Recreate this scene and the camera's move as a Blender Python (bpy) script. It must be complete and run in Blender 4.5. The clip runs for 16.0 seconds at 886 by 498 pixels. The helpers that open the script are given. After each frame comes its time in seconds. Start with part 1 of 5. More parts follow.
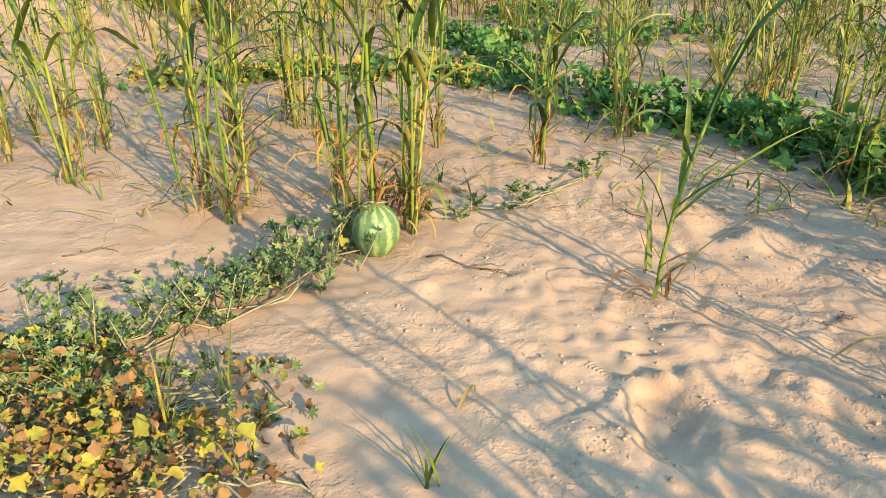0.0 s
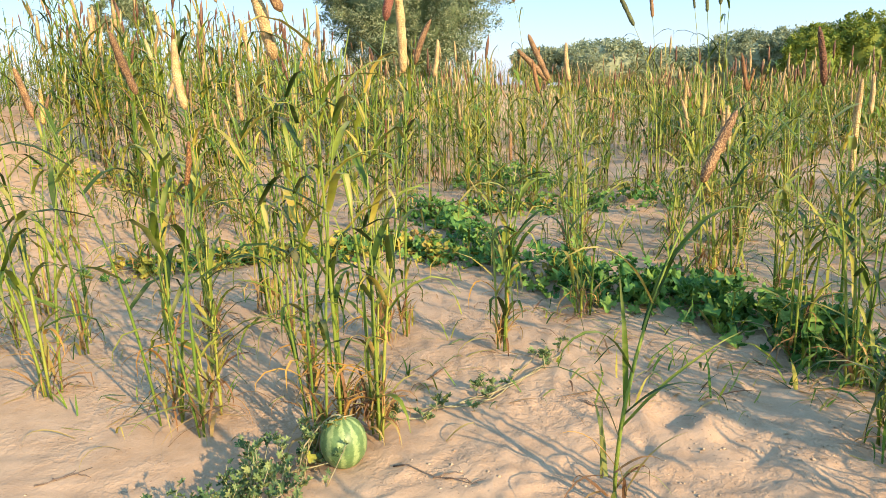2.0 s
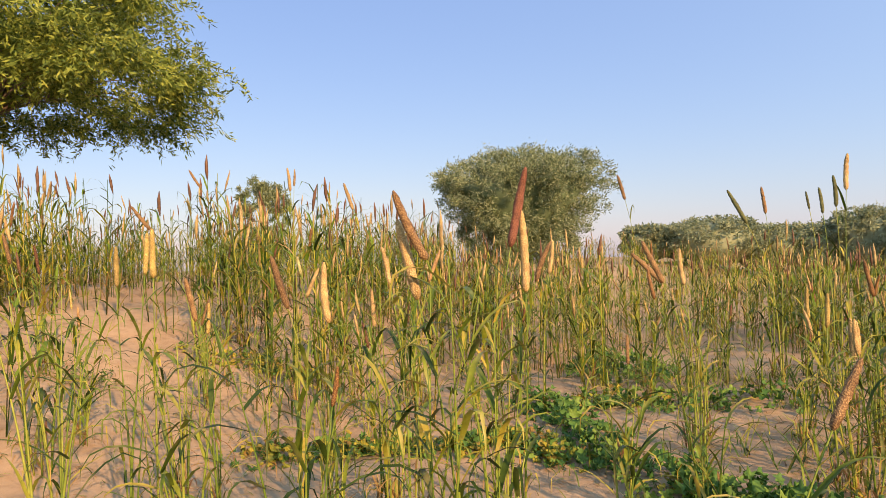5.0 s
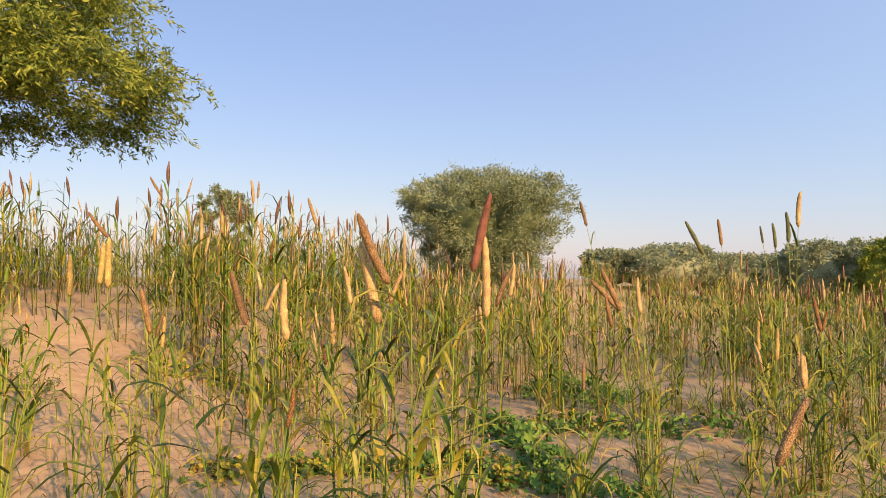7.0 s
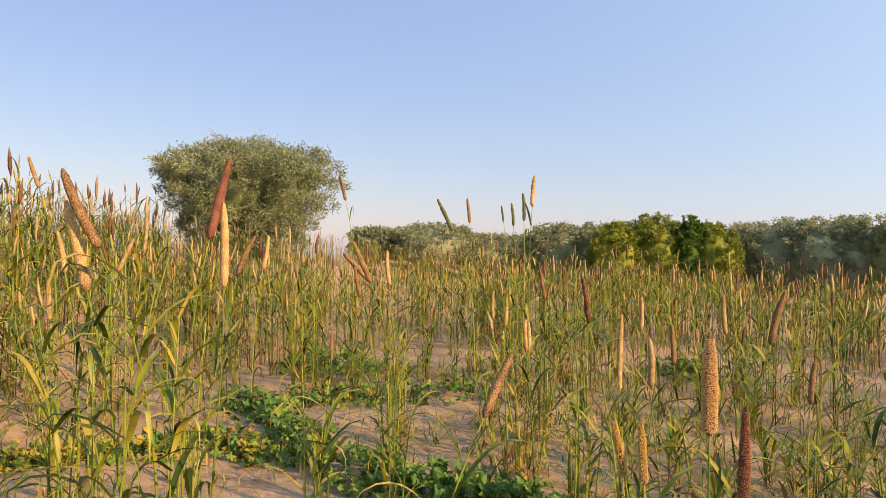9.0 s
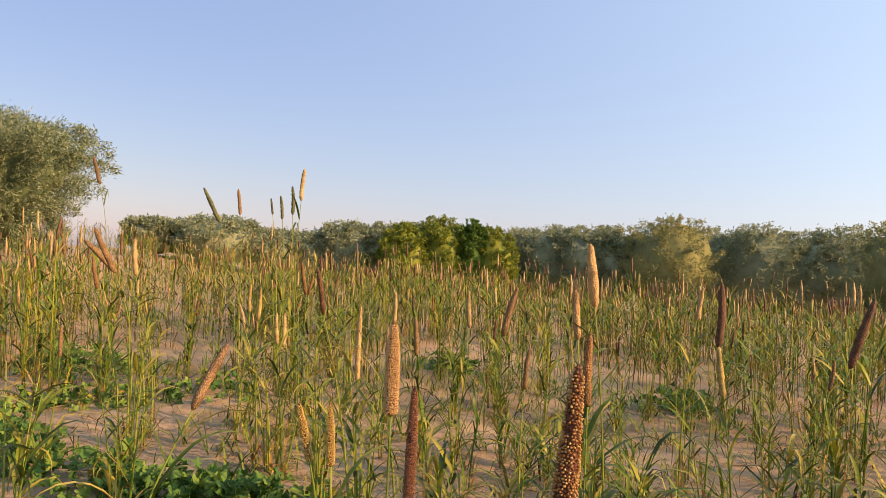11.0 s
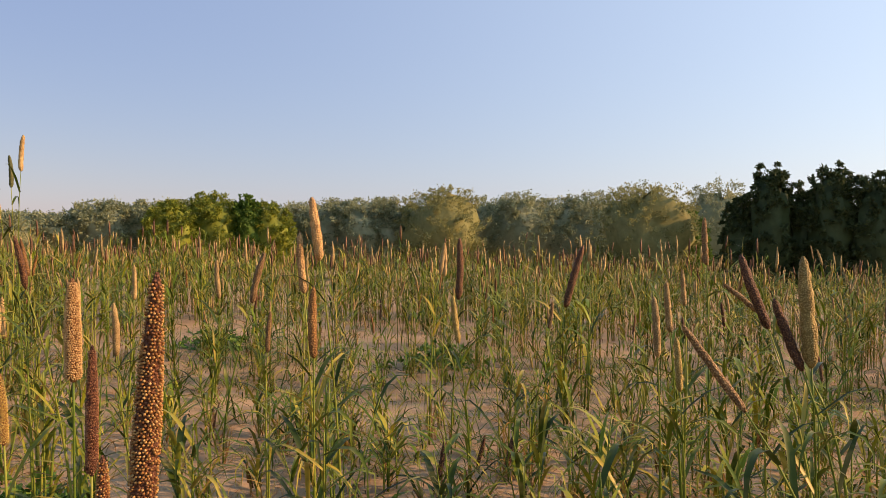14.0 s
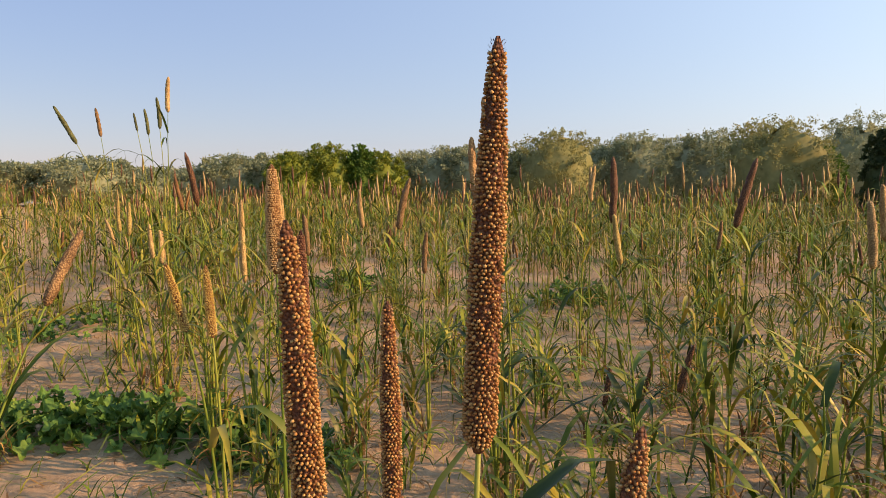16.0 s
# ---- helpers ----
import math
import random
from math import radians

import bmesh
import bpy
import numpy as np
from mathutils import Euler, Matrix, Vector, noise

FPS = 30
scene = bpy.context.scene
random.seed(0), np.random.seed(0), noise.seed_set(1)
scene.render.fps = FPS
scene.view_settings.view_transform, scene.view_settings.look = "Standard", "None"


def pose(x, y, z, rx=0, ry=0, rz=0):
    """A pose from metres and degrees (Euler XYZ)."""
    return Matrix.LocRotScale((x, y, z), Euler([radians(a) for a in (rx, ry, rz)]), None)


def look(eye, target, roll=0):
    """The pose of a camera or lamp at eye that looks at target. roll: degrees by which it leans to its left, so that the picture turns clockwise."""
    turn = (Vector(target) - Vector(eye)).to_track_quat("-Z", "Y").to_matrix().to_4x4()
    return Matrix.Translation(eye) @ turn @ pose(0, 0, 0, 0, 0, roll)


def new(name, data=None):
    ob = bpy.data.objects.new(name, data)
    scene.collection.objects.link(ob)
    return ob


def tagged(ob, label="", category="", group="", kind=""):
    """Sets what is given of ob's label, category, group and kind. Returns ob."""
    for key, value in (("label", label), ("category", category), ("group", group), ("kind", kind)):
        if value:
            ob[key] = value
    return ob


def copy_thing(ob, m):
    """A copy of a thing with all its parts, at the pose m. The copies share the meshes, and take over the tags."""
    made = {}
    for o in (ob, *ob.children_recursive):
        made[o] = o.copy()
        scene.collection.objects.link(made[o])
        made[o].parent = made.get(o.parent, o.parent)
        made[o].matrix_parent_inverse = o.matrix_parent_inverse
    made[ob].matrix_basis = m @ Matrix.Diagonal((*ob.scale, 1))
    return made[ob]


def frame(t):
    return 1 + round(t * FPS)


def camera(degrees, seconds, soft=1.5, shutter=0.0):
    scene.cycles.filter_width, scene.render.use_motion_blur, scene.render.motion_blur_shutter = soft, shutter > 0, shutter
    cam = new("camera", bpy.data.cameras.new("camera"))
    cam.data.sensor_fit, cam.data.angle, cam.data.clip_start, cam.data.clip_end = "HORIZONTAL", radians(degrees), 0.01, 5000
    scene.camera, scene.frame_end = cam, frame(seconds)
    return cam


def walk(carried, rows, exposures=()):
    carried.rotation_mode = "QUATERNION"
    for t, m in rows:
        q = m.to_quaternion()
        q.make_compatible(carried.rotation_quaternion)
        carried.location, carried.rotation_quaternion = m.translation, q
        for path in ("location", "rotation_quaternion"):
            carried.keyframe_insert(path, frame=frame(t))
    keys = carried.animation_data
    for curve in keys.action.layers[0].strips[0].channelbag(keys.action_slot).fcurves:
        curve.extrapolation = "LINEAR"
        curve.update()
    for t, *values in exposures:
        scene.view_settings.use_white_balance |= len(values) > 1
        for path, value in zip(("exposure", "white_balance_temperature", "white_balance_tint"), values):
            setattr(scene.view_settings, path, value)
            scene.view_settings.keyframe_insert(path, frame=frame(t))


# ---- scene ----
cam = camera(64.7, 16.0, soft=0.8)
PATH = [
    (0, (-0.064, 0.395, 0.897), (-0.096, 2.213, 0.064), 0.2),
    (0.5, (-0.054, 0.394, 0.934), (-0.092, 2.255, 0.2), -0.5),
    (1, (-0.02, 0.389, 0.969), (-0.051, 2.286, 0.334), -1.7),
    (1.5, (-0.004, 0.363, 1.04), (0.01, 2.291, 0.508), -2.1),
    (2, (0.011, 0.337, 1.135), (0.031, 2.285, 0.684), -2.1),
    (2.5, (-0.007, 0.314, 1.244), (-0.026, 2.288, 0.922), -2.6),
    (3, (-0.005, 0.264, 1.283), (-0.062, 2.254, 1.09), -3.0),
    (3.5, (-0.018, 0.224, 1.314), (-0.096, 2.22, 1.222), -3.0),
    (4, (-0.031, 0.19, 1.338), (-0.224, 2.18, 1.326), -2.3),
    (4.2, (-0.029, 0.184, 1.341), (-0.259, 2.171, 1.341), -3.1),
    (6.3, (-0.063, 0.162, 1.384), (-0.401, 2.131, 1.469), 0.3),
    (6.5, (-0.054, 0.16, 1.389), (-0.335, 2.138, 1.473), -0.0),
    (7, (-0.04, 0.159, 1.381), (-0.2, 2.151, 1.463), 0.3),
    (7.5, (-0.024, 0.169, 1.372), (-0.015, 2.167, 1.465), 1.2),
    (8, (0.013, 0.169, 1.364), (0.209, 2.157, 1.448), 0.8),
    (8.5, (0.053, 0.169, 1.348), (0.41, 2.137, 1.387), 0.7),
    (9, (0.087, 0.159, 1.347), (0.573, 2.099, 1.371), 0.9),
    (9.5, (0.15, 0.156, 1.344), (0.812, 2.043, 1.349), 1.8),
    (10, (0.199, 0.134, 1.343), (1.002, 1.966, 1.349), 1.6),
    (10.2, (0.223, 0.115, 1.341), (1.075, 1.924, 1.349), 2.1),
    (12.3, (0.361, -0.013, 1.316), (1.629, 1.534, 1.334), 0.4),
    (12.5, (0.376, -0.029, 1.317), (1.68, 1.488, 1.312), 0.3),
    (13, (0.406, -0.072, 1.293), (1.789, 1.372, 1.255), -0.4),
    (13.5, (0.45, -0.069, 1.283), (1.925, 1.282, 1.239), -0.8),
    (14, (0.441, -0.065, 1.265), (1.941, 1.258, 1.241), -0.1),
    (14.5, (0.415, -0.016, 1.232), (1.859, 1.367, 1.223), -0.9),
    (15, (0.414, 0.057, 1.206), (1.779, 1.517, 1.146), -1.9),
    (15.5, (0.392, 0.127, 1.169), (1.712, 1.628, 1.081), -2.0),
    (16, (0.39, 0.199, 1.125), (1.663, 1.733, 0.959), -1.5),
]
EXPOSURES = [(0, 1.28, 6600, 11), (2.2, 1.25, 6650, 12), (3.0, 0.79, 7100, 17), (3.5, 0.74, 7500, 21), (6.5, 0.75, 8700, 27), (10, 0.74, 9000, 29), (12.5, 0.52, 9000, 31), (14, 0.42, 9000, 31), (15.5, 0.49, 8800, 29), (16, 0.55, 8700, 28)]
walk(cam, [(t, look(eye, target, roll)) for t, eye, target, roll in PATH], EXPOSURES)

# ---- sky and sun: low warm sun behind the right shoulder ----
SUN_AZ, SUN_EL = 143.0, 22.0
world = bpy.data.worlds.new("sky")
scene.world = world
world.use_nodes = True
wn = world.node_tree.nodes
sky = wn.new("ShaderNodeTexSky")
sky.sky_type = "NISHITA"
sky.sun_disc = False
sky.sun_elevation = radians(SUN_EL)
sky.sun_rotation = radians(SUN_AZ)
sky.air_density, sky.dust_density, sky.ozone_density, sky.altitude = 1.5, 0.5, 5.0, 100
wn["Background"].inputs["Strength"].default_value = 0.1
_a, _e = radians(SUN_AZ), radians(SUN_EL)
SUN_DIR = Vector((math.sin(_a) * math.cos(_e), math.cos(_a) * math.cos(_e), math.sin(_e)))
wl = world.node_tree.links
clear = wn.new("ShaderNodeMix")  # blue of the upper air
clear.data_type = "RGBA"
clear.inputs[0].default_value = 0.35
clear.inputs[7].default_value = (0.5, 2.0, 7.0, 1)
wl.new(sky.outputs["Color"], clear.inputs[6])
facing = wn.new("ShaderNodeVectorMath")  # dust haze scatters the light forward: the sky pales evenly towards the sun
facing.operation = "DOT_PRODUCT"
facing.inputs[1].default_value = SUN_DIR
wl.new(wn.new("ShaderNodeTexCoord").outputs["Generated"], facing.inputs[0])
half = wn.new("ShaderNodeMath")
half.operation = "MULTIPLY_ADD"
half.use_clamp = True
half.inputs[1].default_value, half.inputs[2].default_value = 0.5, 0.5
wl.new(facing.outputs["Value"], half.inputs[0])
lobe = wn.new("ShaderNodeMath")
lobe.operation = "POWER"
lobe.inputs[1].default_value = 1.5
wl.new(half.outputs[0], lobe.inputs[0])
dust = wn.new("ShaderNodeMix")
dust.data_type = "RGBA"
dust.inputs[6].default_value, dust.inputs[7].default_value = (0, 0, 0, 1), (3.1, 5.0, 5.7, 1)
wl.new(lobe.outputs[0], dust.inputs[0])
both = wn.new("ShaderNodeMix")
both.data_type, both.blend_type = "RGBA", "ADD"
both.inputs[0].default_value = 1.0
wl.new(clear.outputs[2], both.inputs[6])
wl.new(dust.outputs[2], both.inputs[7])
wl.new(both.outputs[2], wn["Background"].inputs["Color"])
sun = new("sun", bpy.data.lights.new("sun", "SUN"))
sun.data.energy, sun.data.angle, sun.data.color = 4.7, radians(0.6), (1.0, 0.72, 0.44)
sun.matrix_world = look(SUN_DIR * 50, (0, 0, 0))

# ---- materials ----


def material(name, rough=0.7):
    m = bpy.data.materials.new(name)
    m.use_nodes = True
    n = m.node_tree.nodes
    b = n["Principled BSDF"]
    b.inputs["Roughness"].default_value = rough
    b.inputs["Specular IOR Level"].default_value = 0.3
    return m, n, m.node_tree.links, b


def ramp(n, stops):
    r = n.new("ShaderNodeValToRGB")
    e = r.color_ramp.elements
    while len(e) < len(stops):
        e.new(0.5)
    for k, (p, c) in zip(e, stops):
        k.position, k.color = p, (*c, 1)
    return r


def mix(n, l, fac, a, b, kind="MIX"):
    x = n.new("ShaderNodeMixRGB")
    x.blend_type = kind
    for sock, v in zip(x.inputs, (fac, a, b)):
        if hasattr(v, "is_output"):
            l.new(v, sock)
        elif isinstance(v, tuple):
            sock.default_value = (*v, 1)
        else:
            sock.default_value = v
    return x.outputs[0]


def noise_tex(n, l, coord, scale, detail=3, rough=0.55):
    t = n.new("ShaderNodeTexNoise")
    t.inputs["Scale"].default_value, t.inputs["Detail"].default_value, t.inputs["Roughness"].default_value = scale, detail, rough
    l.new(coord, t.inputs["Vector"])
    return t.outputs["Fac"]


def sand_material():
    m, n, l, b = material("sand", 0.95)
    b.inputs["Specular IOR Level"].default_value = 0.1
    co = n.new("ShaderNodeNewGeometry").outputs["Position"]
    broad = noise_tex(n, l, co, 0.9, 3)
    mid = noise_tex(n, l, co, 9.0, 4)
    fine = noise_tex(n, l, co, 120.0, 3, 0.7)
    r1 = ramp(n, [(0.3, (0.35, 0.243, 0.148)), (0.55, (0.41, 0.292, 0.18)), (0.75, (0.46, 0.333, 0.21))])
    l.new(broad, r1.inputs[0])
    r2 = ramp(n, [(0.35, (0.72, 0.70, 0.68)), (0.6, (1.0, 1.0, 1.0))])
    l.new(mid, r2.inputs[0])
    c = mix(n, l, 0.55, r1.outputs[0], r2.outputs[0], "MULTIPLY")
    r3 = ramp(n, [(0.3, (0.75, 0.74, 0.72)), (0.6, (1.08, 1.08, 1.08))])
    l.new(fine, r3.inputs[0])
    c = mix(n, l, 0.3, c, r3.outputs[0], "MULTIPLY")
    # specks of chaff and crumbs
    v = n.new("ShaderNodeTexVoronoi")
    v.inputs["Scale"].default_value = 38
    l.new(co, v.inputs["Vector"])
    rs = ramp(n, [(0.05, (1, 1, 1)), (0.13, (0, 0, 0))])
    l.new(v.outputs["Distance"], rs.inputs[0])
    rp = ramp(n, [(0.52, (0, 0, 0)), (0.62, (1, 1, 1))])
    l.new(noise_tex(n, l, co, 3.0, 2), rp.inputs[0])
    fac = mix(n, l, 1.0, rs.outputs[0], rp.outputs[0], "MULTIPLY")
    c = mix(n, l, fac, c, (0.17, 0.10, 0.06))
    l.new(c, b.inputs["Base Color"])
    bump = n.new("ShaderNodeBump")
    bump.inputs["Strength"].default_value, bump.inputs["Distance"].default_value = 0.55, 0.014
    crumb = ramp(n, [(0.45, (0, 0, 0)), (0.58, (1, 1, 1))])
    l.new(noise_tex(n, l, co, 34.0, 4, 0.6), crumb.inputs[0])
    patch = ramp(n, [(0.43, (0, 0, 0)), (0.62, (1, 1, 1))])
    l.new(noise_tex(n, l, co, 2.1, 3), patch.inputs[0])
    crust = mix(n, l, 1.0, crumb.outputs[0], patch.outputs[0], "MULTIPLY")
    h = mix(n, l, 0.22, mid, fine)
    h = mix(n, l, 0.4, h, crust, "ADD")
    l.new(h, bump.inputs["Height"])
    l.new(bump.outputs[0], b.inputs["Normal"])
    return m


def leafy(name, colours, rough=0.55, translucent=0.35, per_island=False, grain=25.0, straw=0.0):
    """Leaf stuff: a colour picked for each piece, mottled, and part of the light let through."""
    m, n, l, b = material(name, rough)
    if per_island:
        rnd = n.new("ShaderNodeNewGeometry").outputs["Random Per Island"]
    else:
        rnd = n.new("ShaderNodeObjectInfo").outputs["Random"]
    co = n.new("ShaderNodeNewGeometry").outputs["Position"]
    b.inputs["Specular IOR Level"].default_value = 0.2
    k = len(colours)
    r = ramp(n, [(i / (k - 1), c) for i, c in enumerate(colours)])
    l.new(rnd, r.inputs[0])
    r2 = ramp(n, [(0.3, (0.68, 0.70, 0.62)), (0.7, (1.18, 1.15, 1.1))])
    l.new(noise_tex(n, l, co, grain, 3), r2.inputs[0])
    c = mix(n, l, 0.75, r.outputs[0], r2.outputs[0], "MULTIPLY")
    if straw:
        r4 = ramp(n, [(0.52, (0, 0, 0)), (0.72, (straw, straw, straw))])
        l.new(noise_tex(n, l, co, 6.5, 3), r4.inputs[0])
        c = mix(n, l, r4.outputs[0], c, (0.44, 0.37, 0.14))
    l.new(c, b.inputs["Base Color"])
    tr = n.new("ShaderNodeBsdfTranslucent")
    l.new(c, tr.inputs["Color"])
    mx = n.new("ShaderNodeMixShader")
    mx.inputs[0].default_value = translucent
    l.new(b.outputs[0], mx.inputs[1])
    l.new(tr.outputs[0], mx.inputs[2])
    l.new(mx.outputs[0], n["Material Output"].inputs["Surface"])
    return m


def grainy(name, dark, light, per_island=False, scale=210.0):
    """Seed heads: packed grains over darker chaff, in real relief."""
    m, n, l, b = material(name, 0.65)
    co = n.new("ShaderNodeTexCoord").outputs["Object"]
    v = n.new("ShaderNodeTexVoronoi")
    v.inputs["Scale"].default_value = scale
    l.new(co, v.inputs["Vector"])
    r = ramp(n, [(0.15, light), (0.62, dark)])
    l.new(v.outputs["Distance"], r.inputs[0])
    big = noise_tex(n, l, co, 22.0, 3)
    r2 = ramp(n, [(0.35, (0.62, 0.58, 0.55)), (0.65, (1.12, 1.1, 1.05))])
    l.new(big, r2.inputs[0])
    c = mix(n, l, 0.8, r.outputs[0], r2.outputs[0], "MULTIPLY")
    rnd = n.new("ShaderNodeNewGeometry").outputs["Random Per Island"] if per_island else n.new("ShaderNodeObjectInfo").outputs["Random"]
    r3 = ramp(n, [(0.0, (0.75, 0.72, 0.7)), (1.0, (1.15, 1.12, 1.05))])
    l.new(rnd, r3.inputs[0])
    c = mix(n, l, 1.0, c, r3.outputs[0], "MULTIPLY")
    l.new(c, b.inputs["Base Color"])
    bump = n.new("ShaderNodeBump")
    bump.invert = True
    bump.inputs["Strength"].default_value, bump.inputs["Distance"].default_value = 0.8, 0.004
    l.new(v.outputs["Distance"], bump.inputs["Height"])
    l.new(bump.outputs[0], b.inputs["Normal"])
    return m


def barky(name, a, c2, scale=30.0):
    m, n, l, b = material(name, 0.9)
    co = n.new("ShaderNodeNewGeometry").outputs["Position"]
    r = ramp(n, [(0.3, a), (0.7, c2)])
    f = noise_tex(n, l, co, scale, 4)
    l.new(f, r.inputs[0])
    l.new(r.outputs[0], b.inputs["Base Color"])
    bump = n.new("ShaderNodeBump")
    bump.inputs["Strength"].default_value, bump.inputs["Distance"].default_value = 0.6, 0.01
    l.new(f, bump.inputs["Height"])
    l.new(bump.outputs[0], b.inputs["Normal"])
    return m


def melon_material():
    m, n, l, b = material("melon_rind", 0.42)
    tc = n.new("ShaderNodeTexCoord").outputs["Object"]
    sep = n.new("ShaderNodeSeparateXYZ")
    l.new(tc, sep.inputs[0])
    at = n.new("ShaderNodeMath")
    at.operation = "ARCTAN2"
    l.new(sep.outputs["Y"], at.inputs[0])
    l.new(sep.outputs["X"], at.inputs[1])
    wob = noise_tex(n, l, tc, 42.0, 4, 0.65)
    ma = n.new("ShaderNodeMath")
    ma.operation = "MULTIPLY_ADD"
    l.new(wob, ma.inputs[0])
    ma.inputs[1].default_value = 0.8
    l.new(at.outputs[0], ma.inputs[2])
    mu = n.new("ShaderNodeMath")
    mu.operation = "MULTIPLY"
    l.new(ma.outputs[0], mu.inputs[0])
    mu.inputs[1].default_value = 10.0
    si = n.new("ShaderNodeMath")
    si.operation = "SINE"
    l.new(mu.outputs[0], si.inputs[0])
    r = ramp(n, [(0.28, (0.095, 0.165, 0.06)), (0.55, (0.135, 0.215, 0.08)), (0.85, (0.23, 0.31, 0.125))])
    mr = n.new("ShaderNodeMapRange")
    mr.inputs["From Min"].default_value = -1
    l.new(si.outputs[0], mr.inputs["Value"])
    l.new(mr.outputs[0], r.inputs[0])
    r2 = ramp(n, [(0.35, (0.75, 0.78, 0.7)), (0.7, (1.15, 1.12, 1.05))])
    l.new(noise_tex(n, l, tc, 90.0, 4), r2.inputs[0])
    l.new(mix(n, l, 0.8, r.outputs[0], r2.outputs[0], "MULTIPLY"), b.inputs["Base Color"])
    bump = n.new("ShaderNodeBump")
    bump.inputs["Strength"].default_value, bump.inputs["Distance"].default_value = 0.2, 0.003
    l.new(wob, bump.inputs["Height"])
    l.new(bump.outputs[0], b.inputs["Normal"])
    return m


SAND = sand_material()
CLOD = barky("soil_clod", (0.30, 0.22, 0.14), (0.42, 0.315, 0.20), 60)
# first two greens are darkened to carry the deep shade among the leaves
BLADE = leafy("millet_leaf", [(0.019, 0.042, 0.007), (0.039, 0.073, 0.009), (0.097, 0.150, 0.017), (0.184, 0.216, 0.026), (0.388, 0.299, 0.054)], 0.42, 0.13, False, 25, 0.5)
DRY = leafy("dry_leaf", [(0.20, 0.10, 0.045), (0.36, 0.20, 0.07), (0.46, 0.30, 0.12), (0.5, 0.28, 0.06)], 0.7, 0.25)
STALK = leafy("millet_stalk", [(0.10, 0.17, 0.025), (0.18, 0.24, 0.040), (0.30, 0.32, 0.065)], 0.45, 0.1, False, 18)
# its two darkest greens hold painted-in shade of the crop as well
FIELD_LEAF = leafy("field_leaf", [(0.022, 0.046, 0.007), (0.037, 0.084, 0.009), (0.086, 0.160, 0.016), (0.132, 0.208, 0.019), (0.238, 0.256, 0.028), (0.415, 0.339, 0.057)], 0.48, 0.12, True, 3, 0.3)
FIELD_HEAD = grainy("field_head", (0.29, 0.21, 0.09), (0.62, 0.50, 0.25), True, 150)
FIELD_HEAD_DARK = grainy("field_head_dark", (0.10, 0.05, 0.03), (0.30, 0.17, 0.09), True, 150)
HEADS = {
    "tan": grainy("head_tan", (0.35, 0.24, 0.105), (0.64, 0.48, 0.235)),
    "pink": grainy("head_pink", (0.37, 0.225, 0.10), (0.66, 0.46, 0.225)),
    "brown": grainy("head_brown", (0.16, 0.09, 0.042), (0.40, 0.265, 0.12)),
    "russet": grainy("head_russet", (0.15, 0.055, 0.035), (0.34, 0.15, 0.085)),
    "rust": grainy("head_rust", (0.17, 0.08, 0.03), (0.45, 0.25, 0.08)),
    "dark": grainy("head_dark", (0.075, 0.033, 0.018), (0.27, 0.135, 0.065)),
    "yellow": grainy("head_yellow", (0.32, 0.235, 0.07), (0.60, 0.48, 0.19)),
    "pale": grainy("head_pale", (0.34, 0.32, 0.13), (0.54, 0.52, 0.28)),
    "green": grainy("head_green", (0.09, 0.11, 0.04), (0.20, 0.22, 0.09)),
}
CHAFF = grainy("head_chaff", (0.10, 0.038, 0.02), (0.27, 0.12, 0.055), False, 330)
GRAIN = leafy("grain", [(0.24, 0.10, 0.038), (0.36, 0.18, 0.065), (0.44, 0.25, 0.095), (0.52, 0.34, 0.155)], 0.4, 0.0, True, 200)
PINK_CHAFF = grainy("pink_chaff", (0.20, 0.09, 0.035), (0.40, 0.22, 0.09), False, 330)
PINK_GRAIN = leafy("pink_grain", [(0.46, 0.27, 0.11), (0.58, 0.37, 0.17), (0.68, 0.48, 0.25)], 0.45, 0.0, True, 200)
RED_CHAFF = grainy("red_chaff", (0.07, 0.026, 0.018), (0.20, 0.085, 0.05), False, 330)
RED_GRAIN = leafy("red_grain", [(0.16, 0.06, 0.035), (0.26, 0.11, 0.06), (0.40, 0.22, 0.12)], 0.5, 0.0, True, 200)
GOLD_GRAIN = leafy("gold_grain", [(0.42, 0.27, 0.07), (0.54, 0.38, 0.11), (0.62, 0.48, 0.19)], 0.45, 0.0, True, 200)
MELON = melon_material()
VINE_LEAF = leafy("vine_leaf", [(0.06, 0.115, 0.042), (0.10, 0.17, 0.06), (0.165, 0.235, 0.088), (0.28, 0.33, 0.12)], 0.6, 0.25, False, 60)
GREEN_LEAF = leafy("creeper_leaf", [(0.045, 0.13, 0.032), (0.075, 0.185, 0.04), (0.12, 0.245, 0.05), (0.21, 0.32, 0.06)], 0.5, 0.3, False, 50)
YELLOW_LEAF = leafy("yellow_leaf", [(0.16, 0.20, 0.035), (0.34, 0.32, 0.05), (0.42, 0.36, 0.06), (0.25, 0.16, 0.05)], 0.6, 0.3, False, 60)
VINE_STEM = barky("vine_stem", (0.19, 0.17, 0.08), (0.33, 0.30, 0.17), 40)
ORANGE = leafy("orange_leaf", [(0.46, 0.22, 0.05), (0.56, 0.32, 0.07), (0.60, 0.42, 0.14)], 0.6, 0.35)
SHEET_DRY = leafy("dead_blade", [(0.17, 0.09, 0.045), (0.32, 0.19, 0.08), (0.46, 0.32, 0.13), (0.30, 0.29, 0.08), (0.16, 0.22, 0.05)], 0.6, 0.35, True)
BARK = barky("bark", (0.07, 0.05, 0.035), (0.17, 0.125, 0.09), 18)
